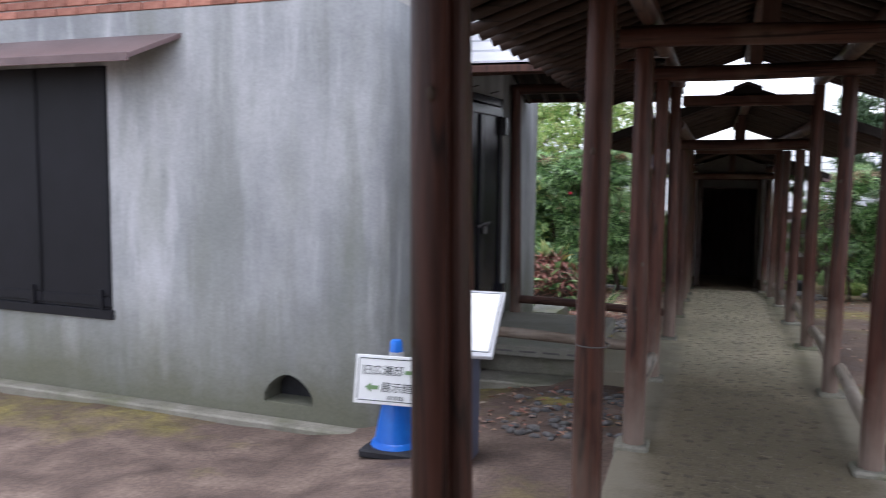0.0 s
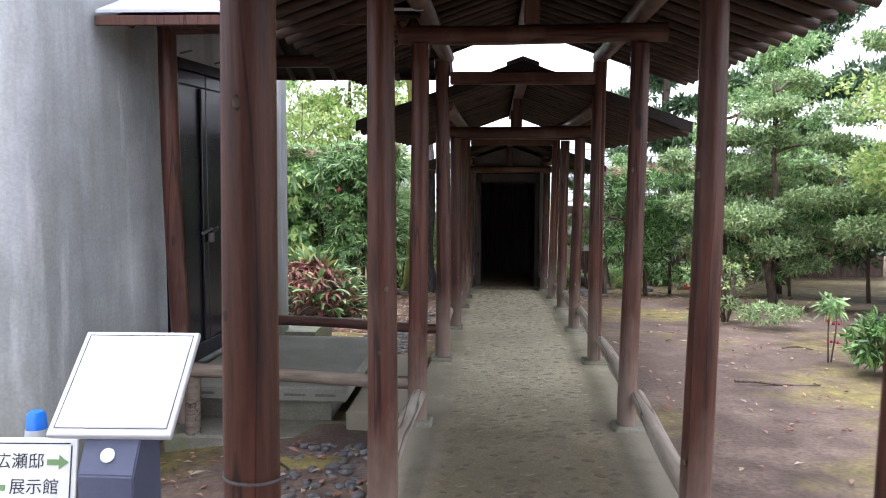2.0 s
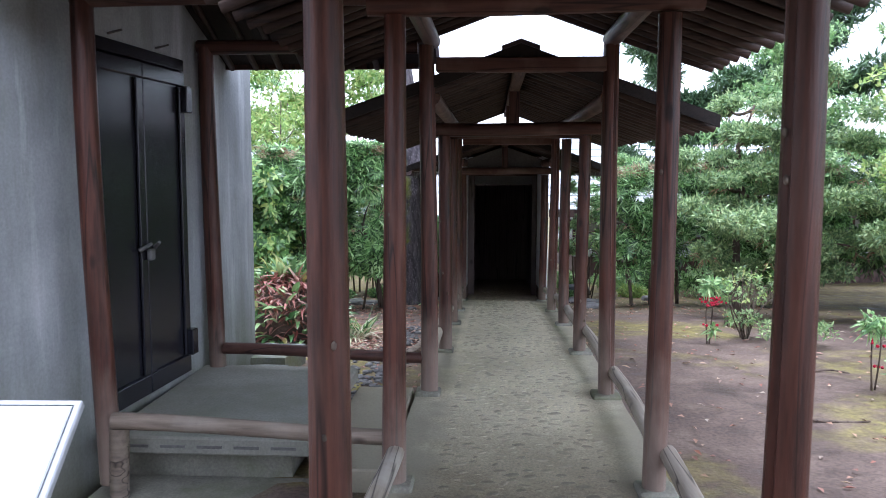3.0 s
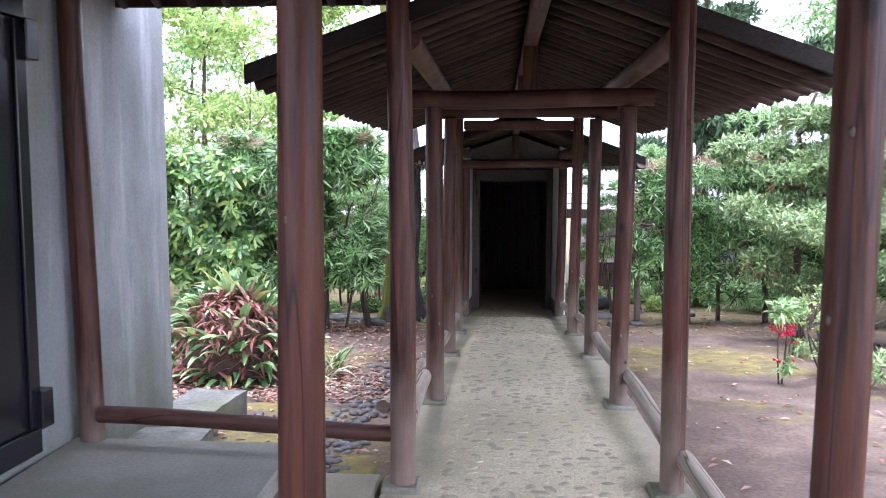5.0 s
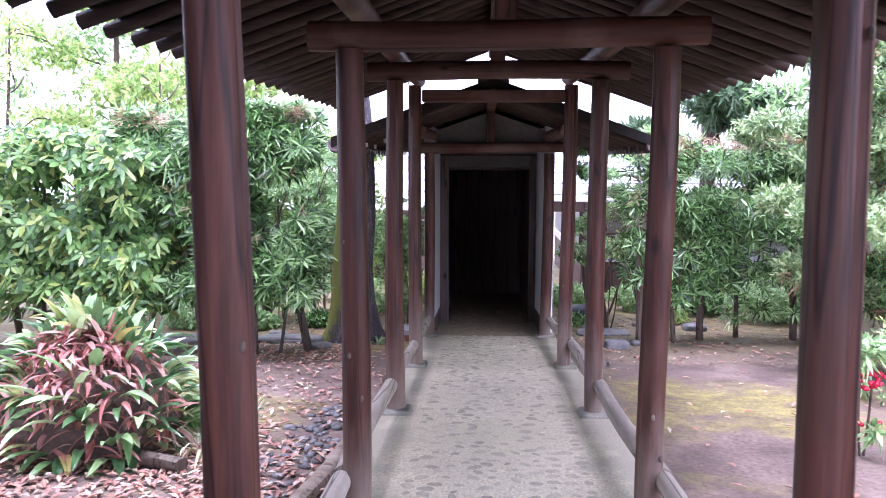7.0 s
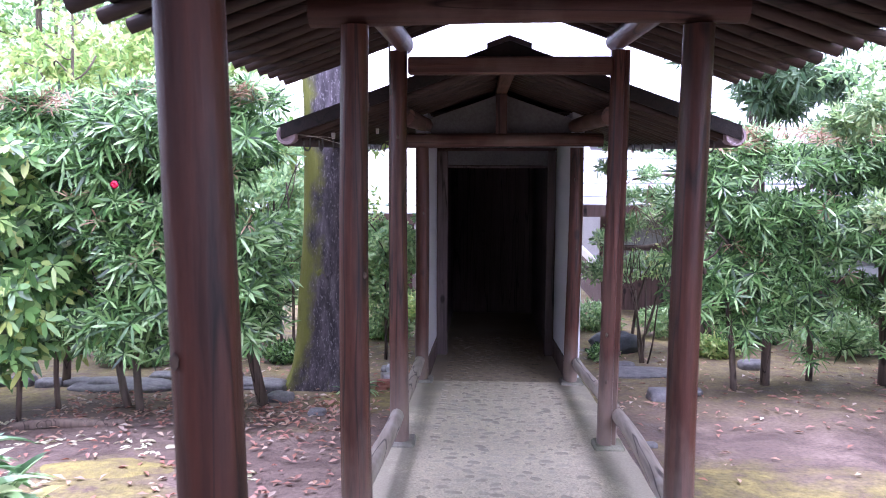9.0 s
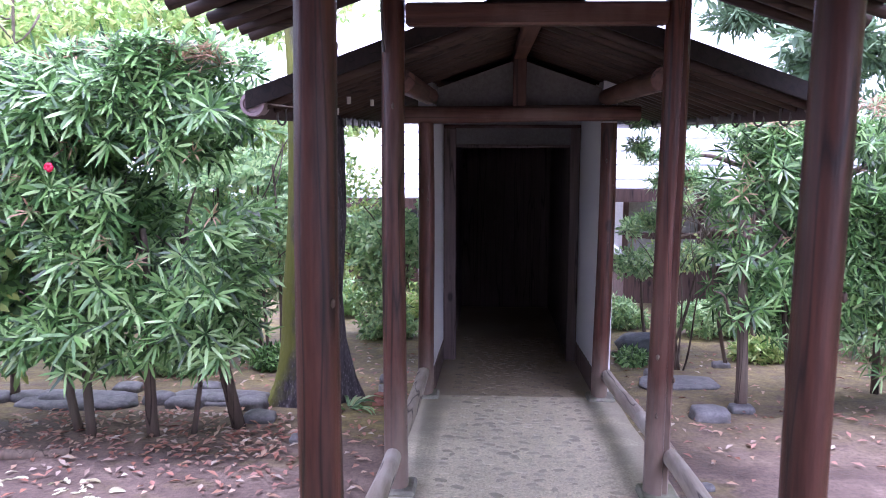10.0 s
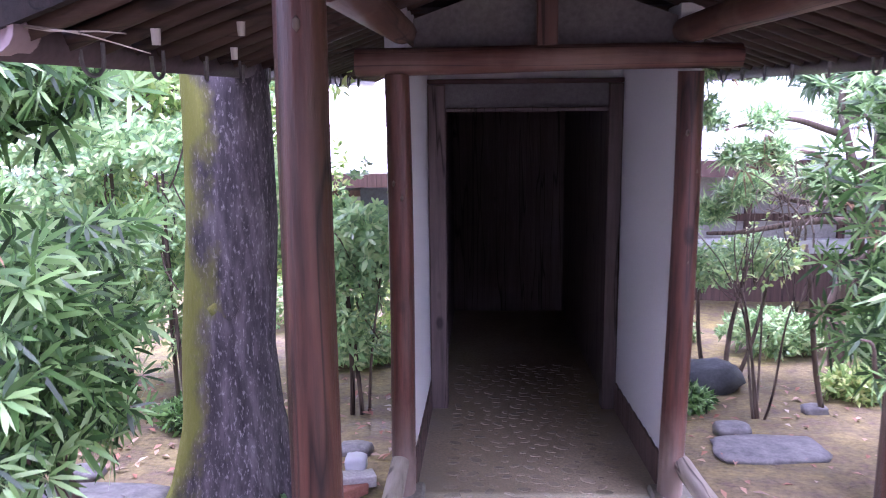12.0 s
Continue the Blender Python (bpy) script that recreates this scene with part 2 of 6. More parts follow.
M["boulder"] = two_scale("dark_blue_grey_rock", [(0.3, (0.025, 0.03, 0.033)), (0.7, (0.07, 0.075, 0.078))], 5, 40, 0.5, 0.5, 0.01, dirt=(0.06, 0.065, 0.035))
M["berry"] = two_scale("red_berries", [(0.3, (0.5, 0.01, 0.04)), (0.7, (0.65, 0.02, 0.07))], 9, 50, 0.25, 0.02, spec=0.5, grit=0.05)
M["brownleaf"] = leaf_mat("browned_leaf_tips", [(0.34, 0.2, 0.12), (0.4, 0.27, 0.16), (0.28, 0.15, 0.09)], 0.6, 0.25)
M["farroof"] = two_scale("pale_wet_roof", [(0.3, (0.55, 0.56, 0.58)), (0.7, (0.68, 0.69, 0.7))], 2, 30, 0.3, 0.1, grit=0.05)
M["farwall"] = two_scale("grey_house_plaster", [(0.3, (0.34, 0.33, 0.32)), (0.7, (0.44, 0.43, 0.42))], 2, 30, 0.9)
M["fartimber"] = wood("far_brown_timber", (0.06, 0.035, 0.03), (0.15, 0.09, 0.075), (0.2, 0.16, 0.14), 0.2, 0.7)
M["farblue"] = two_scale("slate_shutter", [(0.3, (0.06, 0.075, 0.1)), (0.7, (0.09, 0.105, 0.13))], 2, 30, 0.6)


def ground_material():
    m, n, l, b = nodes_of("bare_garden_soil", 0.85, spec=0.25)
    big, mid, fine = tex(n, l, scale=0.5), tex(n, l, scale=2.6, detail=8), tex(n, l, scale=36, detail=8)
    c = ramp(n, l, mid, [(0.28, (0.082, 0.056, 0.047)), (0.5, (0.162, 0.116, 0.095)), (0.7, (0.245, 0.184, 0.148))])
    moss = ramp(n, l, big, [(0.5, (0, 0, 0)), (0.6, (0.75, 0.75, 0.75))])
    ge, sp, mr = n.new("ShaderNodeNewGeometry"), n.new("ShaderNodeSeparateXYZ"), n.new("ShaderNodeMapRange")
    l.new(ge.outputs["Position"], sp.inputs["Vector"])
    l.new(sp.outputs["Y"], mr.inputs["Value"])
    mr.inputs["From Min"].default_value, mr.inputs["From Max"].default_value = 12.4, 14.2
    mr.inputs["To Max"].default_value = 0.5
    moss = mixc(n, l, 1.0, moss, mr.outputs["Result"], "LIGHTEN")
    mossc = ramp(n, l, tex(n, l, scale=7, detail=8), [(0.32, (0.14, 0.095, 0.07)), (0.46, (0.2, 0.17, 0.06)), (0.66, (0.34, 0.29, 0.085))])
    c = mixc(n, l, moss, c, mossc)
    s = ramp(n, l, fine, [(0.3, (0.62, 0.62, 0.62)), (0.7, (1.2, 1.2, 1.2))])
    l.new(mixc(n, l, 1.0, c, s, "MULTIPLY"), b.inputs["Base Color"])
    wet = ramp(n, l, mid, [(0.3, (0.4, 0.4, 0.4)), (0.55, (0.9, 0.9, 0.9))])
    l.new(wet, b.inputs["Roughness"])
    bump(n, l, b, fine, 0.6, 0.02)
    return m


def stained_wall():
    """Grey cement render with vertical streaks and a green-brown damp zone at its foot."""
    m, n, l, b = nodes_of("stained_grey_render", 0.88, spec=0.25)
    cloud, fine = tex(n, l, scale=1.1, detail=8), tex(n, l, scale=55, detail=8)
    streak = tex(n, l, scale=2.4, detail=9, stretch=(1.0, 1.0, 0.13))
    algae = tex(n, l, scale=1.5, detail=8, stretch=(1.0, 1.0, 0.3))
    c = ramp(n, l, cloud, [(0.28, (0.25, 0.263, 0.27)), (0.5, (0.36, 0.372, 0.382)), (0.7, (0.48, 0.49, 0.5))])
    c = mixc(n, l, ramp(n, l, streak, [(0.52, (0, 0, 0)), (0.62, (0.5, 0.5, 0.5))]), c, (0.21, 0.225, 0.2))
    c = mixc(n, l, ramp(n, l, streak, [(0.38, (0.85, 0.85, 0.85)), (0.47, (0, 0, 0))]), c, (0.56, 0.57, 0.585))
    c = mixc(n, l, ramp(n, l, algae, [(0.52, (0, 0, 0)), (0.68, (0.5, 0.5, 0.5))]), c, (0.235, 0.25, 0.2))
    tc = n.new("ShaderNodeTexCoord")
    sp = n.new("ShaderNodeSeparateXYZ")
    l.new(tc.outputs["Object"], sp.inputs["Vector"])
    ad = n.new("ShaderNodeMath")
    ad.operation = "MULTIPLY_ADD"
    l.new(tex(n, l, scale=1.6, detail=6), ad.inputs[0])
    ad.inputs[1].default_value = -0.9
    l.new(sp.outputs["Z"], ad.inputs[2])
    mr = n.new("ShaderNodeMapRange")
    mr.inputs["From Min"].default_value, mr.inputs["From Max"].default_value = -0.65, 0.3
    l.new(ad.outputs["Value"], mr.inputs["Value"])
    low = ramp(n, l, mr.outputs["Result"], [(0.0, (0.9, 0.9, 0.9)), (0.35, (0.5, 0.5, 0.5)), (1.0, (0, 0, 0))])
    c = mixc(n, l, low, c, (0.15, 0.15, 0.1))
    s = ramp(n, l, fine, [(0.3, (0.86, 0.86, 0.86)), (0.7, (1.08, 1.08, 1.08))])
    l.new(mixc(n, l, 1.0, c, s, "MULTIPLY"), b.inputs["Base Color"])
    bump(n, l, b, fine, 0.25, 0.004)
    return m


def bark_material():
    m, n, l, b = nodes_of("plated_bark_with_moss", 0.85, spec=0.25)
    g = tex(n, l, scale=3.0, detail=9, stretch=(6, 6, 1.3))
    c = ramp(n, l, g, [(0.3, (0.03, 0.026, 0.03)), (0.5, (0.075, 0.063, 0.07)), (0.68, (0.15, 0.128, 0.138))])
    fl = ramp(n, l, tex(n, l, scale=75, detail=6, stretch=(1, 1, 0.4)), [(0.55, (0, 0, 0)), (0.68, (0.5, 0.5, 0.5))])
    c = mixc(n, l, fl, c, (0.45, 0.41, 0.42))
    ge = n.new("ShaderNodeNewGeometry")
    sp = n.new("ShaderNodeSeparateXYZ")
    l.new(ge.outputs["Normal"], sp.inputs["Vector"])
    ad = n.new("ShaderNodeMath")
    ad.operation = "MULTIPLY_ADD"
    l.new(tex(n, l, scale=2.2, detail=8), ad.inputs[0])
    ad.inputs[1].default_value = 1.1
    neg = n.new("ShaderNodeMath")
    neg.operation = "MULTIPLY"
    neg.inputs[1].default_value = -0.45
    l.new(sp.outputs["X"], neg.inputs[0])
    l.new(neg.outputs["Value"], ad.inputs[2])
    moss = ramp(n, l, ad.outputs["Value"], [(0.58, (0, 0, 0)), (0.78, (0.9, 0.9, 0.9))])
    c = mixc(n, l, moss, c, (0.17, 0.175, 0.03))
    l.new(c, b.inputs["Base Color"])
    bump(n, l, b, g, 0.9, 0.03)
    return m


# Dark grey copy of the white plaster: the gable's shade is in its colour.
M["dim_plaster"] = two_scale("dim_grey_plaster", [(0.3, (0.13, 0.12, 0.115)), (0.7, (0.19, 0.178, 0.17))], 2, 40, 0.9)
M["soil"], M["wall"], M["trunkbark"] = ground_material(), stained_wall(), bark_material()

# ---- building blocks ----


def empty(name, at=(0, 0, 0), label="", category="", group="", kind=""):
    ob = new(name)
    ob.location = at
    ob.empty_display_size = 0.1
    return tagged(ob, label, category, group, kind)


def link(name, me, mat, parent=None, label="", smooth=False):
    if mat and not me.materials:
        me.materials.append(mat)
    if smooth:
        me.shade_smooth()
    ob = new(name, me)
    if parent:
        ob.parent = parent
        ob.matrix_parent_inverse = Matrix.Translation(parent_place(parent)).inverted()
    if label:
        ob["label"] = label
    return ob


def parent_place(ob):
    p = Vector(ob.location)
    while ob.parent:
        ob = ob.parent
    return p


def part(name, bm, mat, parent=None, label="", smooth=False):
    """Links a bmesh, built at its true place in the world, as one mesh object."""
    me = bpy.data.meshes.new(name)
    bmesh.ops.recalc_face_normals(bm, faces=bm.faces)
    bm.to_mesh(me)
    bm.free()
    return link(name, me, mat, parent, label, smooth)


def box(x0, x1, y0, y1, z0, z1, bevel=0.0, bm=None):
    bm = bm or bmesh.new()
    vs = [bm.verts.new((x, y, z)) for x in (x0, x1) for y in (y0, y1) for z in (z0, z1)]
    made = [bm.faces.new([vs[i] for i in f]) for f in ((0, 1, 3, 2), (4, 6, 7, 5), (0, 4, 5, 1), (2, 3, 7, 6), (0, 2, 6, 4), (1, 5, 7, 3))]
    if bevel:
        es = {e for f in made for e in f.edges}
        bmesh.ops.bevel(bm, geom=list(es), offset=bevel, segments=1, affect="EDGES")
    return bm


def log(p0, p1, r0, r1=None, seg=12, rings=9, wob=0.06, bend=0.0, split=False, bm=None, rnd=random):
    """A peeled log: tapered, faintly crooked, with an uneven skin and, if split, a drying crack along it."""
    bm = bm or bmesh.new()
    p0, p1, r1 = Vector(p0), Vector(p1), r1 or r0
    ax = (p1 - p0).normalized()
    side = ax.cross((0, 0, 1) if abs(ax.z) < 0.9 else (0, 1, 0)).normalized()
    up = side.cross(ax)
    ph = [rnd.uniform(0, 6.28) for _ in range(4)]
    crack = rnd.randrange(seg)
    loops = []
    for i in range(rings + 1):
        f = i / rings
        c = p0.lerp(p1, f) + (side * math.sin(3.1 * f + ph[0]) + up * math.sin(4.3 * f + ph[1])) * bend
        r = r0 + (r1 - r0) * f
        lp = []
        for j in range(seg):
            a = 2 * math.pi * j / seg
            q = r * (1 + wob * (math.sin(2 * a + ph[2] + 2 * f) * 0.6 + math.sin(3 * a + 5 * f + ph[3]) * 0.4))
            if split and j == crack:
                q *= 0.72
            lp.append(bm.verts.new(c + (side * math.cos(a) + up * math.sin(a)) * q))
        loops.append(lp)
    for a, b in zip(loops, loops[1:]):
        for j in range(seg):
            bm.faces.new((a[j], a[(j + 1) % seg], b[(j + 1) % seg], b[j]))
    bm.faces.new(loops[0][::-1])
    bm.faces.new(loops[-1])
    return bm


def smoothed(ob, angle=40):
    ob.data.shade_smooth()
    ob.data.set_sharp_from_angle(angle=radians(angle))
    return ob


PROFILE_Y = (-40, -2.0, 2.93, 4.7, 6.52, 8.17, 9.89, 11.69, 13.7, 15.2, 18.5, 24, 40)
PROFILE_Z = (0.2, 0.03, 0.018, -0.01, -0.037, -0.095, -0.168, -0.327, -0.51, -0.64, -0.8, -0.95, -1.1)


def floor_z(y):
    return float(np.interp(y, PROFILE_Y, PROFILE_Z))


def ground_z(x, y):
    drop = float(np.interp(y, (-2, 2.5, 5, 7, 12, 14), (0.1, 0.13, 0.15, 0.15, 0.11, 0.07)))
    lump = 0.025 * noise.noise((x * 0.9, y * 0.9, 3.0)) + 0.012 * noise.noise((x * 3.1, y * 3.1, 8.0))
    far = 0.06 * max(0.0, abs(x) - 8.0) if abs(x) > 8 else 0.0
    west = float(np.interp(x, (-3.0, -1.4), (0.23, 0.0))) * float(np.interp(y, (4.5, 7.5), (1.0, 0.0)))
    return floor_z(y) - drop + lump - west + min(far, 0.6)


# ---- ground and walkway floor ----


def build_ground():
    def axis(lo, hi, a, b, step):
        near = np.arange(a, b, step)
        out = [near[0] - 0.3 * 1.35 ** k for k in range(28) if near[0] - 0.3 * 1.35 ** k > lo][::-1] + list(near)
        return [lo] + out + [near[-1] + 0.3 * 1.35 ** k for k in range(28) if near[-1] + 0.3 * 1.35 ** k < hi] + [hi]
    xs, ys = axis(-400, 400, -6, 6, 0.16), axis(-300, 500, -3, 18, 0.16)
    vs = [(x, y, ground_z(x, y)) for y in ys for x in xs]
    w = len(xs)
    fs = [(j * w + i, j * w + i + 1, (j + 1) * w + i + 1, (j + 1) * w + i) for j in range(len(ys) - 1) for i in range(w - 1)]
    me = bpy.data.meshes.new("ground")
    me.from_pydata(vs, [], fs)
    ob = link("ground", me, M["soil"], smooth=True)
    tagged(ob, "bare brown garden soil with moss patches", "ground", kind="structure")


def build_floor():
    bm = bmesh.new()
    ys = np.arange(-3.0, 18.6, 0.15)
    rows = []
    for y in ys:
        z, e = floor_z(y), 0.012 * noise.noise((y * 1.7, 0, 0))
        row = []
        for x in (-0.74 + e, -0.72 + e, -0.4, -0.2, 0, 0.2, 0.4, 0.72 + e, 0.74 + e):
            dz = -0.25 if abs(x) > 0.735 + e * (1 if x > 0 else -1) else 0.004 * noise.noise((x * 3, y * 3, 0))
            row.append(bm.verts.new((x, y, z + dz)))
        rows.append(row)
    for a, b in zip(rows, rows[1:]):
        for i in range(8):
            bm.faces.new((a[i], a[i + 1], b[i + 1], b[i]))
    ob = part("floor", bm, M["floor"])
    tagged(ob, "worn concrete walkway floor with inlaid pebbles", "floor", kind="structure")
    return ob


def toned_floor(m):
    """The first length of the floor has a darker colour."""
    n, l = m.node_tree.nodes, m.node_tree.links
    b = n["Principled BSDF"]
    src = b.inputs["Base Color"].links[0].from_socket
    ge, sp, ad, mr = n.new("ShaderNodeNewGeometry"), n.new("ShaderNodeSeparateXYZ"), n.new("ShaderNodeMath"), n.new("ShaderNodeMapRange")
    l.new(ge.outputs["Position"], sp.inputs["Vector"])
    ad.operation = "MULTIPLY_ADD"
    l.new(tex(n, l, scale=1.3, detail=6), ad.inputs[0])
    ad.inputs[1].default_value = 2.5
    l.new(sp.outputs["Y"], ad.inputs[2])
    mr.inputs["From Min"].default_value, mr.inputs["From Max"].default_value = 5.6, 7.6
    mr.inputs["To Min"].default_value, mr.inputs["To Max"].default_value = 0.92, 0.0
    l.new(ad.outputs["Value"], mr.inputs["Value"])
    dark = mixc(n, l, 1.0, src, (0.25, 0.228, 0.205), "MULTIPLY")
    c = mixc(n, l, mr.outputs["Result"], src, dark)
    # beyond the passage threshold the floor colour is darker too
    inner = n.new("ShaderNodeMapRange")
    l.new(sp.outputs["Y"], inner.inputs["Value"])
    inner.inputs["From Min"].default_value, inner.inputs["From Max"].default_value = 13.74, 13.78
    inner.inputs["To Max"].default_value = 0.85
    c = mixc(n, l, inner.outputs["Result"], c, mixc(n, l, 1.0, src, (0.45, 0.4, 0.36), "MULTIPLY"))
    # moss and dirt gathered along both edges
    ab, ed = n.new("ShaderNodeMath"), n.new("ShaderNodeMath")
    ab.operation, ed.operation = "ABSOLUTE", "MULTIPLY_ADD"
    l.new(sp.outputs["X"], ab.inputs[0])
    l.new(tex(n, l, scale=2.4, detail=8), ed.inputs[0])
    ed.inputs[1].default_value = 0.7
    l.new(ab.outputs["Value"], ed.inputs[2])
    f = ramp(n, l, ed.outputs["Value"], [(0.78, (0, 0, 0)), (0.99, (0.75, 0.75, 0.75))])
    l.new(mixc(n, l, f, c, (0.28, 0.25, 0.19)), b.inputs["Base Color"])


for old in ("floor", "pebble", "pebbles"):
    toned_floor(M[old])
build_ground()
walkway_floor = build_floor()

# ---- covered walkway ----
POST_X = 0.62
RISE = 0.36


def slope_piece(bm, y0, y1, x0, x1, apex, t, side):
    """A slab that follows the roof slope between x0 and x1 on one side."""
    vs = []
    for y in (y0, y1):
        for x in (x0, x1):
            for d in (0, t):
                vs.append(bm.verts.new((side * x, y, apex - RISE * x + d)))
    for f in ((0, 1, 3, 2), (4, 6, 7, 5), (0, 4, 5, 1), (2, 3, 7, 6), (0, 2, 6, 4), (1, 5, 7, 3)):
        bm.faces.new([vs[i] for i in f])


def cap_disc(name, at, r, parent):
    bm = bmesh.new()
    prof = [(0.0, -0.004), (r * 0.72, -0.004), (r * 0.76, -0.014), (r, -0.014), (r * 1.02, 0.0), (r, 0.1)]
    loops = []
    for q, d in prof[1:]:
        loops.append([bm.verts.new((at[0] + q * math.cos(a), at[1] + d, at[2] + q * math.sin(a))) for a in (2 * math.pi * k / 18 for k in range(18))])
    bm.faces.new(loops[0])
    for a, b in zip(loops, loops[1:]):
        for k in range(18):
            bm.faces.new((a[k], a[(k + 1) % 18], b[(k + 1) % 18], b[k]))
    return smoothed(part(name, bm, M["gutter"], parent, "mauve round gutter end cap"))


def build_walkway(label, apex, y0, y1, pairs, tall_last, eave=1.3, stub=None, tie=None, kings=True, low=0.0, reach=0.78):
    """One length of the covered walkway. pairs: (y, left x, right x, post top); apex: underside of the boards at the ridge."""
    rnd = random.Random(int(apex * 1000))
    top = empty("covered_walkway", (0, (y0 + y1) / 2, floor_z((y0 + y1) / 2)), label, "covered walkway", "lengths of the covered walkway")
    purl = apex - RISE * POST_X - 0.062 - low
    for y, xl, xr, zt in pairs:
        for x in (xl, xr):
            zb = floor_z(y) + 0.03
            lean = rnd.uniform(-0.02, 0.02)
            ob = part("post", log((x, y, zb), (x + lean * 0.4, y + lean, zt), 0.06, 0.053, 24, 16, 0.07, 0.01, rnd.random() < 0.75, rnd=rnd), M["post"], top)
            smoothed(ob, 40)
            for _ in range(3):
                a, f = rnd.uniform(3.3, 6.1), rnd.uniform(0.1, 0.9)
                bm = bmesh.new()
                bmesh.ops.create_icosphere(bm, subdivisions=1, radius=1.0)
                q = 0.058 - 0.006 * f
                for v in bm.verts:
                    v.co = Vector((x + lean * 0.4 * f + q * math.cos(a) + v.co.x * 0.009, y + lean * f + q * math.sin(a) + v.co.y * 0.009, zb + (zt - zb) * f + v.co.z * 0.016))
                part("knot", bm, M["twig"], ob, "dark knot", True)
            b = rnd.uniform(0.085, 0.1)
            part("base_stone", box(x - b, x + b, y - b, y + b, floor_z(y) - 0.06, zb, 0.012), M["cement"], top, "mossy cement post footing")
        if (y, zt) != tall_last:
            bz = zt + 0.058
            smoothed(part("crossbeam", log((-reach, y, bz), (reach, y, bz), 0.06, 0.055, 12, 10, 0.05, 0.008, rnd=rnd), M["beam_x"], top), 50)
            if kings:
                part("king_post", box(-0.045, 0.045, y - 0.04, y + 0.04, bz + 0.05, apex - 0.09, 0.006), M["beam"], top)
    if tie:
        y, z = tie
        part("tie_beam", box(-0.58, 0.58, y - 0.045, y + 0.045, z - 0.05, z + 0.05, 0.01), M["beam_x"], top)
        part("king_post", box(-0.05, 0.05, y - 0.04, y + 0.04, z + 0.045, apex - 0.06, 0.006), M["beam"], top)
    for s in (-1, 1):
        smoothed(part("purlin", log((s * POST_X, y0 + 0.12, purl), (s * POST_X, stub or y1 - 0.1, purl), 0.06, 0.06, 12, 16, 0.06, 0.008, rnd=rnd), M["beam_y"], top), 50)
    part("ridge_beam", box(-0.045, 0.045, y0 + 0.05, y1 - 0.05, apex - 0.11, apex - 0.012, 0.008), M["beam_y"], top)
    n = int((y1 - y0) / 0.2)
    for k in range(n + 1):
        y = y0 + 0.05 + (y1 - y0 - 0.1) * k / n
        for s in (-1, 1):
            j = rnd.uniform(-0.012, 0.012)
            end = eave + 0.035 + rnd.uniform(-0.012, 0.012)
            ob = part("rafter", log((s * 0.03, y + j, apex - 0.03), (s * end, y - j, apex - RISE * end - 0.02), 0.03, 0.027, 7, 4, 0.1, 0.004, rnd=rnd), M["rafter"], top)
            ob.data.shade_smooth()
    nb = 7
    for s in (-1, 1):
        for k in range(nb):
            bm = bmesh.new()
            a, b = eave * k / nb, eave * (k + 1) / nb
            slope_piece(bm, y0 + rnd.uniform(0, 0.01), y1 - rnd.uniform(0, 0.01), a + 0.002, b - 0.003, apex + 0.006, 0.014 + rnd.uniform(0, 0.004), s)
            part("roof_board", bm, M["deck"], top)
        bm = bmesh.new()
        slope_piece(bm, y0 - 0.03, y1 + 0.03, 0.0, eave + 0.02, apex + 0.03, 0.03, s)
        part("roofing_sheet", bm, M["roofing"], top, "dark sheet roof covering")
        bm = bmesh.new()
        slope_piece(bm, y0 - 0.05, y0 - 0.015, 0.0, eave + 0.05, apex - 0.015, 0.085, s)
        part("barge_board", bm, M["deck"], top)
        bm = bmesh.new()
        slope_piece(bm, y1 + 0.015, y1 + 0.05, 0.0, eave + 0.05, apex - 0.015, 0.085, s)
        part("barge_board", bm, M["deck"], top)
    bm = bmesh.new()
    for s in (-1, 1):
        slope_piece(bm, y0 - 0.06, y1 + 0.06, 0.0, 0.13, apex + 0.07, 0.03, s)
    part("ridge_cap", bm, M["roofing"], top, "dark folded ridge cap")
    return top


Y_Y, Z_Y, A_Y, B_Y, C_Y, D_Y, E_Y, F_Y, G_Y = -0.38, 1.3, 2.95, 4.7, 6.52, 8.17, 9.91, 11.69, 13.72
AP1, AP2, AP3 = 2.745, 2.345, 2.0
HIGH1, HIGH2, LOW3 = AP1 - RISE * POST_X - 0.24, AP2 - RISE * POST_X - 0.24, 1.46
C_TOP, F_TOP = AP1 - RISE * POST_X - 0.12, AP2 - RISE * POST_X - 0.12
# Roof and posts south of y = -1.5: unseen, added to darken the start.
build_walkway("log-framed covered walkway with dark board roof, start of path", AP1, -5.0, 6.72,
              [(-4.2, -0.62, 0.62, HIGH1), (-2.45, -0.62, 0.62, HIGH1), (Y_Y, -0.708, 0.62, HIGH1), (Z_Y, -0.662, 0.62, HIGH1), (A_Y, -0.642, 0.61, HIGH1), (B_Y, -0.658, 0.62, HIGH1), (C_Y, -0.634, 0.62, C_TOP)],
              (C_Y, C_TOP), stub=6.64)
build_walkway("log-framed covered walkway with dark board roof, lower middle length", AP2, 6.56, 11.9,
              [(D_Y, -0.615, 0.615, HIGH2 - 0.03), (E_Y, -0.615, 0.615, HIGH2), (F_Y, -0.638, 0.615, F_TOP)],
              (F_Y, F_TOP), stub=11.82, tie=(C_Y, 2.27))
end_roof = build_walkway("log-framed covered walkway with round gutter caps at dark entrance", AP3, 11.83, 18.3,
                         [(G_Y, -0.65, 0.61, LOW3)], None, tie=(F_Y, 1.915), low=0.075, reach=0.825)
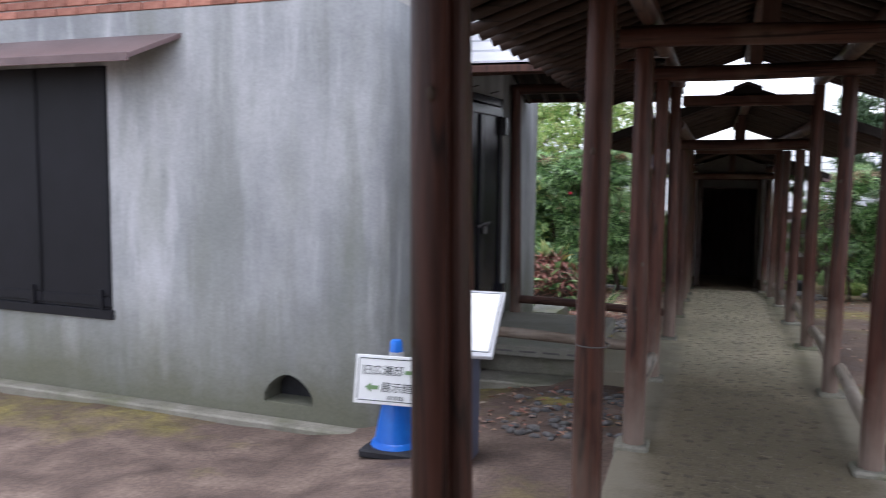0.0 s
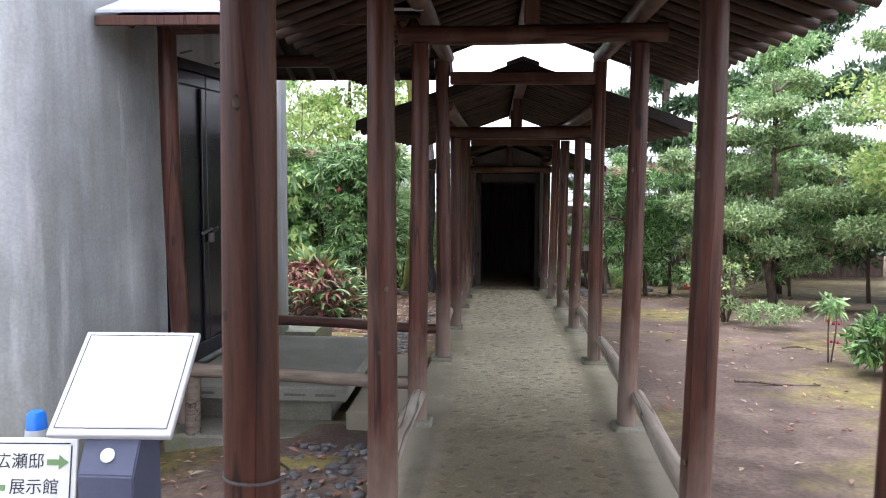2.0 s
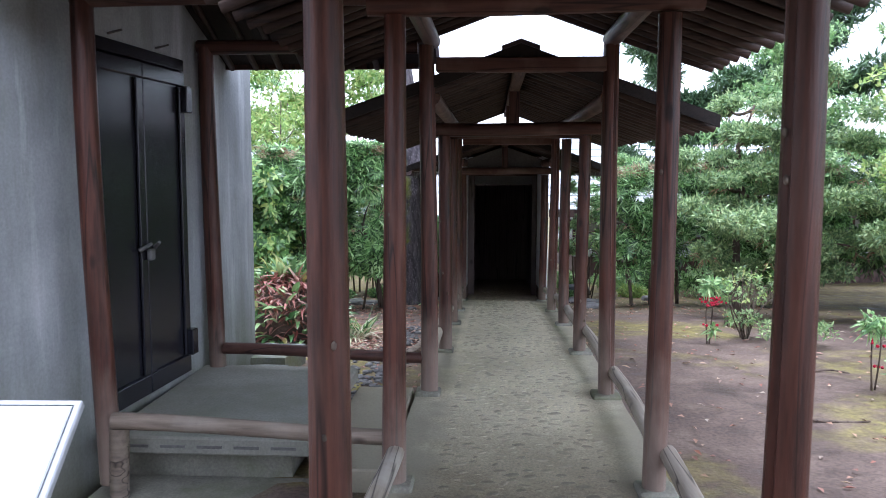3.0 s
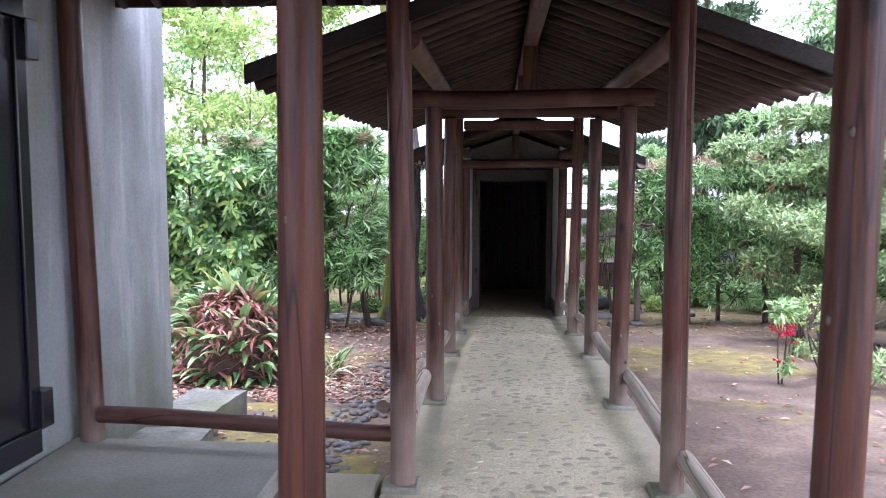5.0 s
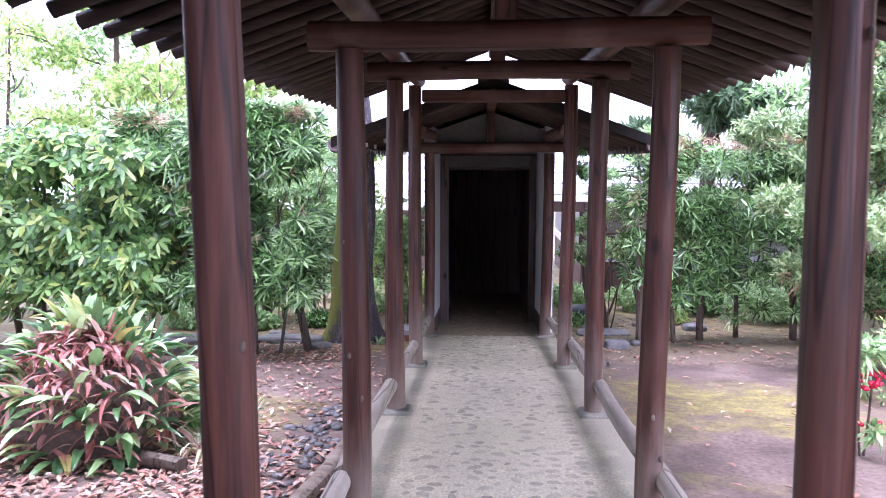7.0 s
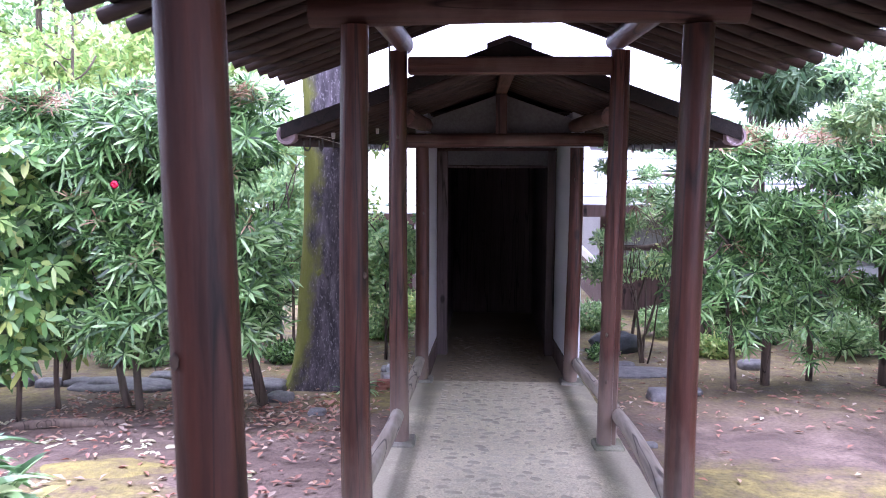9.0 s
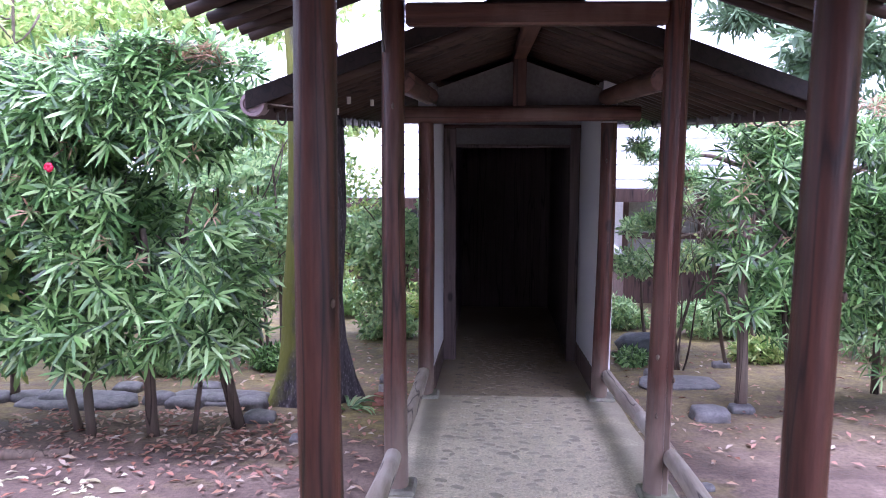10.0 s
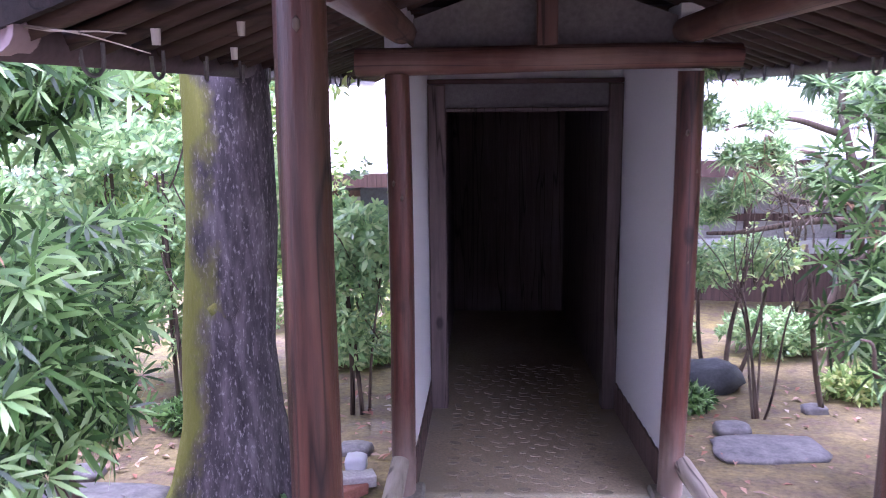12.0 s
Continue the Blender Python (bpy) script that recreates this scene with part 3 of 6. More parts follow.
for s in (-1, 1):
    cap_disc("gutter_cap", (s * 1.32, 11.8, 1.525), 0.058, end_roof)
    part("gutter", log((s * 1.33, 11.85, 1.5), (s * 1.33, 18.2, 1.48), 0.045, 0.045, 10, 3, 0, 0), M["roofing"], end_roof).data.shade_smooth()

# ---- walled passage at the end ----


def wall_block(name, label, *spans, mat="plaster"):
    bm = bmesh.new()
    for s in spans:
        box(*s, bm=bm)
    return tagged(part(name, bm, M[mat]), label, "wall", kind="structure")


IN_X = 0.585
for side, nm in ((-1, "wall_west"), (1, "wall_east")):
    face = IN_X + (0.022 if side < 0 else 0.0)
    a, b = sorted((side * face, side * (face + 0.1)))
    w = wall_block(nm, "white plastered passage wall", (a, b, 13.8, 18.3, -1.0, 1.75))
    bm = bmesh.new()
    xs = sorted((side * (face - 0.012), side * (face + 0.004)))
    for k in range(10):
        y = 13.79 + 0.151 * k
        box(xs[0], xs[1], y, y + 0.151, floor_z(y) - 0.05, floor_z(y + 0.08) + 0.175, bm=bm)
    part("baseboard", bm, M["skirt"], w, "brown weathered skirting board")
gable = bmesh.new()
tri = [(-0.58, 1.57), (0.58, 1.57), (0.58, 1.7), (0, 1.9), (-0.58, 1.7)]
lo, hi = [gable.verts.new((x, 13.83, z)) for x, z in tri], [gable.verts.new((x, 13.9, z)) for x, z in tri]
gable.faces.new(lo), gable.faces.new(hi[::-1])
for k in range(5):
    gable.faces.new((lo[k], hi[k], hi[(k + 1) % 5], lo[(k + 1) % 5]))
tagged(part("wall_gable", gable, M["dim_plaster"]), "small plastered gable over the passage", "wall", kind="structure")
# same plaster as the head above, its dimness put into the colour
wall_block("wall_band", "plaster band above the inner door frame", (-0.602, 0.58, 15.2, 15.28, 1.287, 1.428), mat="dim_plaster")
wall_block("wall_head", "plaster above the inner lintel", (-0.602, 0.58, 15.21, 15.29, 1.46, 1.75))
wall_block("wall_dark_room", "dark boards of the unlit room", (-0.6, -0.54, 15.32, 18.2, -1, 1.75), (0.54, 0.58, 15.32, 18.2, -1, 1.75), (-0.58, 0.58, 18.2, 18.26, -1, 1.75), mat="darkroom")
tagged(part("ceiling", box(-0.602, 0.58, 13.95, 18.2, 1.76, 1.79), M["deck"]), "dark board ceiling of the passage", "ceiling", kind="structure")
frame_in = empty("door_frame", (0, 15.2, floor_z(15.2)), "dark timber door frame inside the passage", "door frame")
for s in (-1, 1):
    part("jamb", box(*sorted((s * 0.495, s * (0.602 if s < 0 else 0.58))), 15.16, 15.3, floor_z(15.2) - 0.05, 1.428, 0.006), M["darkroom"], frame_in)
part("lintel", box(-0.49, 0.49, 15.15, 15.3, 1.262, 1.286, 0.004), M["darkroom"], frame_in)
part("upper_rail", box(-0.602, 0.58, 15.15, 15.31, 1.43, 1.458, 0.004), M["beam_x"], frame_in)

# plain unseen wall added to close the start of the walk and block light
wall_block("wall_south", "plain dark plaster wall added unseen behind the path's start", (-1.6, 7.0, -5.4, -5.2, -0.4, 3.6), mat="dim_plaster")

# ---- storehouse ----
WX, WY0, WY1 = -2.33, 3.3, 7.45


def build_storehouse():
    top = empty("storehouse", (-5, 5.6, -0.2), "grey rendered storehouse with black iron door and brick upper courses", "storehouse")
    bm = bmesh.new()
    # south wall with the opening of the shuttered window and the foot vent
    x0, x1, t = -8.2, WX, 0.3
    wx0, wx1, wz0, wz1 = -6.3, -4.8, 0.37, 2.4
    vx0, vx1, vz0, vz1 = -3.33, -2.9, -0.2, 0.06
    for s in ((x0, wx0, -0.9, 2.81), (wx0, wx1, -0.9, wz0), (wx0, wx1, wz1, 2.81), (wx1, vx0, -0.9, 2.81),
              (vx0, vx1, -0.9, vz0), (vx0, vx1, vz1, 2.81), (vx1, x1 - t, -0.9, 2.81)):
        box(s[0], s[1], WY0, WY0 + t, s[2], s[3], bm=bm)
    bmesh.ops.remove_doubles(bm, verts=bm.verts, dist=0.0005)
    part("wall", bm, M["wall"], top, "grey cement render with damp stains")
    # softly rounded corner between the two walls
    bm = bmesh.new()
    r = 0.16
    ring = [(WX - t, WY0), *((WX - r + r * math.sin(a), WY0 + r - r * math.cos(a)) for a in np.linspace(0, math.pi / 2, 9)), (WX, WY0 + t), (WX - t, WY0 + t)]
    lo, hi = [bm.verts.new((x, y, -0.9)) for x, y in ring], [bm.verts.new((x, y, 2.81)) for x, y in ring]
    for k in range(len(ring)):
        bm.faces.new((lo[k], lo[(k + 1) % len(ring)], hi[(k + 1) % len(ring)], hi[k]))
    bm.faces.new(lo[::-1]), bm.faces.new(hi)
    smoothed(part("wall_corner", bm, M["wall"], top, "rounded corner of grey cement render"), 50)
    bm = bmesh.new()
    dy0, dy1, dz0, dz1 = 4.81, 6.07, 0.12, 2.25
    for s in ((WY0 + t, dy0, -0.9, 2.81), (dy0, dy1, -0.9, dz0), (dy0, dy1, dz1, 2.81), (dy1, WY1, -0.9, 2.81)):
        box(WX - t, WX, s[0], s[1], s[2], s[3], bm=bm)
    bmesh.ops.remove_doubles(bm, verts=bm.verts, dist=0.0005)
    part("wall", bm, M["wall"], top, "grey cement render with pale streaks")
    part("wall", box(x0, WX - 0.002, WY1 - t, WY1, -0.9, 2.81), M["wall"], top)
    part("wall", box(x0, x0 + t, WY0 + t, WY1 - t, -0.9, 2.81), M["wall"], top)
    # arched vent head, an arch-shaped lining; a black panel behind draws the hollow's shade
    bm = bmesh.new()
    n = 10
    arc = [(vx0 + (vx1 - vx0) * k / n, vz0 + 0.06 + 0.165 * math.sin(math.pi * k / n) ** 0.7) for k in range(n + 1)]
    for (xa, za), (xb, zb) in zip(arc, arc[1:]):
        q = [bm.verts.new(v) for v in ((xa, WY0 + 0.003, za), (xb, WY0 + 0.003, zb), (xb, WY0 + 0.003, vz1 + 0.03), (xa, WY0 + 0.003, vz1 + 0.03))]
        r = [bm.verts.new(v) for v in ((xa, WY0 + 0.2, za), (xb, WY0 + 0.2, zb))]
        bm.faces.new(q)
        bm.faces.new((q[0], q[1], r[1], r[0]))
    part("vent_arch", bm, M["wall"], top)
    part("vent_grille", box(vx0 - 0.05, vx1 + 0.05, WY0 + 0.24, WY0 + 0.28, vz0 - 0.05, vz1 + 0.05), M["blackrubber"], top, "black panel for the shade in the foot vent")
    # plinth strip and kerb
    part("plinth", box(x0, WX + 0.06, WY0 - 0.17, WY0 - 0.004, -0.9, -0.31, 0.015), M["cement"], top, "mossy cement plinth strip")
    part("plinth", box(WX + 0.003, WX + 0.1, WY0 - 0.004, 4.3, -0.9, -0.3, 0.015), M["cement"], top, "mossy cement plinth strip")
    # brick courses above the render
    part("brick_core", box(x0 + 0.02, WX - 0.02, WY0 + 0.02, WY1 - 0.02, 2.812, 3.5), M["mortar"], top, "pale mortar behind brick courses")
    bl, bh = 0.21, 0.06
    me = bpy.data.meshes.new("brick")
    bm = box(0, bl, 0, 0.1, 0, bh, 0.004)
    bm.to_mesh(me)
    bm.free()
    me.materials.append(M["brick"])
    for c in range(6):
        z = 2.82 + c * (bh + 0.012)
        for k in range(17):
            x = -6.2 + k * (bl + 0.012) + (0.11 if c % 2 else 0)
            if x + bl < WX:
                link("brick", me, None, top).location = (x, WY0 + 0.004 * random.random(), z)
    # simple roof, closing the building
    part("roof", box(x0 - 0.3, WX + 0.05, WY0 - 0.1, WY1 + 0.3, 3.5, 3.62, 0.02), M["roofing"], top)
    # window shutters
    sh = part("shutter_frame", box(wx0 - 0.02, wx1 + 0.02, WY0 - 0.03, WY0 + 0.06, wz0 - 0.05, wz0 + 0.03, 0.006), M["shutter"], top)
    for a, b in ((wx0, (wx0 + wx1) / 2 - 0.004), ((wx0 + wx1) / 2 + 0.004, wx1)):
        leaf = part("shutter", box(a, b, WY0 - 0.012, WY0 + 0.05, wz0 + 0.03, wz1, 0.006), M["shutter"], top, "black iron shutter leaf")
        part("shutter_border", box(a + 0.0, b, WY0 - 0.026, WY0 - 0.014, wz0 + 0.06, wz0 + 0.14, 0.004), M["shutter"], leaf)
        part("shutter_border", box(b - 0.09, b - 0.004, WY0 - 0.026, WY0 - 0.014, wz0 + 0.15, wz1 - 0.02, 0.004), M["shutter"], leaf)
        part("bracket", box(b - 0.11, b - 0.07, WY0 - 0.05, WY0 - 0.028, wz0 + 0.03, wz0 + 0.2, 0.004), M["shutter"], leaf)
    # awning over the window
    bm = bmesh.new()
    vs = []
    for x, e in ((-6.9, -7.05), (-4.05, -4.2)):
        for y, z in ((WY0, 2.59), (WY0 - 0.42, 2.39)):
            xx = x if y == WY0 else e
            for d in (0, 0.035):
                vs.append(bm.verts.new((xx, y, z + d)))
    for f in ((0, 1, 3, 2), (4, 6, 7, 5), (0, 4, 5, 1), (2, 3, 7, 6), (0, 2, 6, 4), (1, 5, 7, 3)):
        bm.faces.new([vs[i] for i in f])
    part("awning", bm, M["awning"], top, "brown sheet-metal window awning")
    part("awning_fascia", box(-7.06, -4.19, WY0 - 0.44, WY0 - 0.425, 2.365, 2.43, 0.004), M["awning"], top)
    # iron double door in the east wall
    for a, b in ((dy0 + 0.03, 5.435), (5.442, dy1 - 0.03)):
        d = part("door", box(WX - 0.06, WX + 0.012, a, b, dz0 + 0.01, dz1 - 0.03, 0.006), M["iron"], top, "black iron door leaf")
        w = 0.075
        for s in ((a, b, dz0 + 0.02, dz0 + 0.14), (a, b, dz1 - 0.13, dz1 - 0.04), (a, a + w, dz0 + 0.145, dz1 - 0.135), (b - w, b, dz0 + 0.145, dz1 - 0.135)):
            part("door_border", box(WX + 0.016, WX + 0.034, *s, 0.004), M["iron"], d)
        part("handle", log((WX + 0.03, 5.435 + (0.1 if a > 5.3 else -0.1), 1.06), (WX + 0.09, 5.435 + (0.05 if a > 5.3 else -0.05), 1.1), 0.014, 0.01, 8, 3), M["hook"], d, "dull metal door handle")
        for z in (dz0 + 0.2, dz1 - 0.25):
            y = a if a < 5.3 else b
            part("hinge", box(WX + 0.0, WX + 0.07, y - 0.045, y + 0.045, z - 0.06, z + 0.12, 0.006), M["iron"], d)
    part("padlock", box(WX + 0.04, WX + 0.075, 5.405, 5.465, 0.99, 1.06, 0.01), M["hook"], top, "small dull padlock")
    part("door_frame", box(WX - 0.05, WX + 0.02, dy0, dy1, dz1 - 0.028, dz1 + 0.05, 0.004), M["iron"], top)
    for y in (5.1, 5.7):
        part("hook", log((WX, y, 2.33), (WX + 0.09, y, 2.35), 0.008, 0.006, 6, 2), M["hook"], top)
    part("door_room", box(WX - t - 0.05, WX - t - 0.01, dy0 - 0.1, dy1 + 0.1, 0, 2.4), M["darkroom"], top)
    # the building stands a little askew to the walkway
    turn = Matrix.Translation((-2.5, 3.65, 0)) @ Matrix.Rotation(radians(-3.45), 4, "Z") @ Matrix.Translation((-WX, -WY0, 0))
    top.matrix_world = turn @ Matrix.Translation((-5, 5.6, -0.2))


build_storehouse()


def build_porch():
    top = empty("door_porch", (-1.5, 5.8, 0), "gabled log porch with pale sheet roof beside storehouse door", "porch")
    ridge_y, ez, half, rise = 5.78, 2.36, 1.47, 0.42
    for y in (4.88, 6.68):
        smoothed(part("post", log((-2.2, y, -0.1), (-2.25, y, 2.42), 0.06, 0.055, 12, 12, 0.07, 0.012), M["post"], top), 50)
        smoothed(part("beam", log((-2.3, y, 2.42), (-0.72, y, 2.42), 0.055, 0.05, 10, 8, 0.06, 0.006), M["beam_x"], top), 50)
    for s in (-1, 1):
        # stepped courses of pale sheet on the slope
        n = 5
        for k in range(n):
            a, b = half * k / n, half * (k + 1) / n + 0.02
            bm = bmesh.new()
            vs = []
            for x in (WX - 0.09, -0.6):
                for d, lift in ((a, 0.0), (b, 0.018)):
                    z = ez + rise * (half - d) + 0.03 + lift
                    for q in (0, 0.016):
                        vs.append(bm.verts.new((x, ridge_y + s * d, z + q)))
            for f in ((0, 1, 3, 2), (4, 6, 7, 5), (0, 4, 5, 1), (2, 3, 7, 6), (0, 2, 6, 4), (1, 5, 7, 3)):
                bm.faces.new([vs[i] for i in f])
            part("roof_course", bm, M["porch"], top, "pale wet roof sheet course")
        part("eave_board", box(WX - 0.1, -0.75, *sorted((ridge_y + s * (half - 0.01), ridge_y + s * (half + 0.02))), ez - 0.03, ez + 0.025, 0.004), M["beam"], top)
        for k in range(9):
            x = WX + 0.1 + 0.19 * k
            part("rafter", log((x, ridge_y, ez + rise * half - 0.02), (x, ridge_y + s * half, ez - 0.02), 0.026, 0.024, 7, 3), M["rafter"], top).data.shade_smooth()
        bm = bmesh.new()
        vs = []
        for x in (WX + 0.006, -0.62):
            for d in (0.0, half):
                for q in (0.005, 0.022):
                    vs.append(bm.verts.new((x, ridge_y + s * d, ez + rise * (half - d) + q)))
        for f in ((0, 1, 3, 2), (4, 6, 7, 5), (0, 4, 5, 1), (2, 3, 7, 6), (0, 2, 6, 4), (1, 5, 7, 3)):
            bm.faces.new([vs[i] for i in f])
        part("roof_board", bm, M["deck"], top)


build_porch()


def build_slab():
    top = empty("door_step", (-1.75, 5.8, -0.2), "concrete door slab over a shadowed gap with lower step", "step")
    part("slab", box(-2.325, -1.17, 5.05, 6.72, 0.0, 0.1, 0.012), M["slab"], top)
    # slots are thin dark strips on the face; their shade is in the colour
    for k in range(5):
        part("slot", box(-2.2 + 0.205 * k, -2.06 + 0.205 * k, 5.046, 5.0505, 0.04, 0.056), M["dim_plaster"], top, "dark strip for a narrow drain slot" if not k else "")
    part("base", box(-2.32, -1.3, 5.2, 6.6, -0.5, -0.002), M["cement"], top)
    part("lower_step", box(-2.32, -1.1, 4.8, 5.195, -0.5, -0.165, 0.015), M["cement"], top)
    part("side_slab", box(-1.165, -0.75, 5.0, 6.7, -0.5, -0.04, 0.012), M["floor"], top)


build_slab()

# ---- rails between the posts ----


def rail(p0, p1, r, mat, label):
    ob = smoothed(part("log_rail", log(p0, p1, r, r * 0.92, 12, 10, 0.07, 0.012), mat), 50)
    tagged(ob, label, "rail", "low log rails")


rnd = random.Random(4)
for s in (-1, 1):
    marks = (A_Y, B_Y, C_Y, D_Y, E_Y, F_Y, G_Y)
    for a, b in zip(marks, marks[1:]):
        if s < 0 and a == B_Y:
            continue
        ha, hb = floor_z(a) + 0.19, floor_z(b) + 0.2
        rail((s * 0.655, a + 0.02, ha), (s * 0.655, b - 0.03, hb), 0.046, M["rail"], "pale weathered log rail tied between walkway posts")
rail((-2.15, 4.85, 0.245), (-0.66, 4.7, 0.25), 0.045, M["oldrail"], "weathered log rail across the door porch")
smoothed(tagged(part("rail_stub", log((-2.13, 4.86, ground_z(-2.13, 4.86) - 0.05), (-2.14, 4.86, 0.235), 0.052, 0.048, 12, 5, 0.07, 0.006), M["oldrail"]), "short weathered stub post under the porch rail", "post"), 50)
rail((-2.15, 6.66, 0.235), (-0.66, 6.52, 0.23), 0.042, M["beam_x"], "dark brown log rail behind the door porch")

# ---- plants ----


def leaf_mesh(name, base, way, side, length, width, fold=0.25, droop=0.15, fine=False):
    """Folded leaves from arrays of foot, direction and side: two triangles each, or four for near plants."""
    n = len(base)
    length, width = np.broadcast_to(length, n)[:, None], np.broadcast_to(width, n)[:, None]
    nrm = np.cross(way, side)
    down = np.array((0, 0, -1.0))
    tip = base + way * length + down * length * droop

    def pair(f, w):
        mid = base + way * length * f + down * length * droop * f * f
        return mid + side * width * 0.5 * w + nrm * width * fold * w, mid - side * width * 0.5 * w + nrm * width * fold * w
    if fine:
        (a, b), (c, d) = pair(0.3, 0.95), pair(0.72, 0.8)
        v, k = np.stack((base, a, c, tip, d, b), 1).reshape(-1, 3), 6
        pick = ((0, 1, 5), (1, 2, 5), (2, 4, 5), (2, 3, 4))
    else:
        a, b = pair(0.5, 1.0)
        v, k = np.stack((base, a, tip, b), 1).reshape(-1, 3), 4
        pick = ((0, 1, 2), (0, 2, 3))
    f = np.arange(n)[:, None] * k
    tri = np.stack([f + [p] for p in pick], 1).reshape(-1)
    me = bpy.data.meshes.new(name)
    me.vertices.add(len(v))
    me.vertices.foreach_set("co", v.astype(np.float32).ravel())
    me.loops.add(len(tri))
    me.loops.foreach_set("vertex_index", tri.astype(np.int32))
    me.polygons.add(len(pick) * n)
    me.polygons.foreach_set("loop_start", np.arange(0, len(tri), 3, dtype=np.int32))
    me.update(calc_edges=True)
    return me


def unit(v):
    return v / np.maximum(np.linalg.norm(v, axis=1, keepdims=True), 1e-6)


def leaf_cloud(name, clumps, per, length, width, mat, parent, rng, upward=0.5, spread=0.9, shell=0.55, label="", droop=0.15):
    """Rosettes of leaves scattered through ellipsoid clumps (x, y, z, rx, ry, rz, rosettes)."""
    C, A = [], []
    for cx, cy, cz, rx, ry, rz, n in clumps:
        d = unit(rng.normal(size=(n, 3)))
        q = d * (shell + (1 - shell) * rng.random((n, 1))) * (1 + 0.12 * np.sin(5 * d[:, :1] + 7 * d[:, 1:2] + cx * 9))
        C.append(q * (rx, ry, rz) + (cx, cy, cz))
        A.append(unit(d * (1 / rx, 1 / ry, 1 / rz) * min(rx, rz) + (0, 0, upward) + rng.normal(size=(n, 3)) * 0.35))
    C, A = np.repeat(np.concatenate(C), per, 0), np.repeat(np.concatenate(A), per, 0)
    n = len(C)
    w = unit(A * (1 - spread * rng.random((n, 1))) + unit(rng.normal(size=(n, 3))) * spread)
    s = unit(np.cross(w, A + rng.normal(size=(n, 3)) * 0.3))
    L = length * rng.uniform(0.65, 1.25, n)
    me = leaf_mesh(name, C + rng.normal(size=(n, 3)) * 0.01, w, s, L, width * rng.uniform(0.75, 1.2, n), droop=droop)
    return link(name, me, mat, parent, label)


def rosettes(name, C, A, per, length, width, mat, parent, rng, lift=(0.05, 0.75), droop=0.18, label=""):
    """Star-shaped whorls of leaves at the points C, round the axes A."""
    m = len(C)
    ref = unit(np.cross(A, np.array((0.31, 0.17, 0.93)) + rng.normal(size=(m, 3)) * 0.2))
    oth = np.cross(A, ref)
    ang = (np.arange(per)[None] + rng.uniform(-0.35, 0.35, (m, per))) * 2 * np.pi / per + rng.uniform(0, 6.28, (m, 1))
    up = rng.uniform(lift[0], lift[1], (m, per, 1))
    w = ref[:, None] * np.cos(ang)[..., None] + oth[:, None] * np.sin(ang)[..., None] + A[:, None] * up
    w = unit(w.reshape(-1, 3))
    s = unit(np.cross(w, np.repeat(A, per, 0) + rng.normal(size=(m * per, 3)) * 0.15))
    size = np.repeat(rng.uniform(0.7, 1.15, m), per)
    n = m * per
    me = leaf_mesh(name, np.repeat(C, per, 0) + w * 0.008, w, s, length * size * rng.uniform(0.75, 1.15, n), width * size * rng.uniform(0.8, 1.15, n), 0.18, droop, True)
    return link(name, me, mat, parent, label)


def hedge_points(x0, x1, y0, y1, z0, z1, n, rng, front=1.25, gap=0.0, coarse=1.9, loose=0.0):
    """Whorl places and axes in a clipped hedge: thick at its face and top, with ragged gaps and layers."""
    C, A = [], []
    off = rng.uniform(0, 50)
    while len(C) < n:
        x, z = rng.uniform(x0, x1), z0 + (z1 - z0) * rng.random() ** 0.9
        q = noise.noise((x * coarse + off, z * coarse * 1.7, off)) + 0.45 * noise.noise((x * 4.1 + off, z * 4.6, off + 3))
        if q < gap - 0.25 or (q < gap + 0.05 and rng.random() < 0.6) or rng.random() > 0.3 + (z - z0) / (0.33 * (z1 - z0)):
            continue
        if loose and (min(x - x0, x1 - x) < loose * abs(noise.noise((z * 2.7 + off, x, 1.0))) * 1.6 or z > z1 - loose * 2.2 * abs(noise.noise((x * 2.9 + off, 2.0, 0.0)))):
            continue
        lump = 0.14 * noise.noise((x * 2.3, z * 2.6, off + 9)) - 0.12 * max(0.0, (z - z1 + 0.3) / 0.3)
        edge = max(0.0, 0.25 - min(x - x0, x1 - x)) * 0.25
        y = y0 - lump + edge + (y1 - y0) * rng.random() ** front
        top = max(0.0, (z - z1 + 0.35) / 0.35)
        C.append((x, y, z))
        A.append((rng.normal() * 0.4, -0.75 + rng.normal() * 0.3 + 0.4 * top, 0.45 + 0.5 * top + rng.normal() * 0.3))
    return np.array(C), unit(np.array(A))


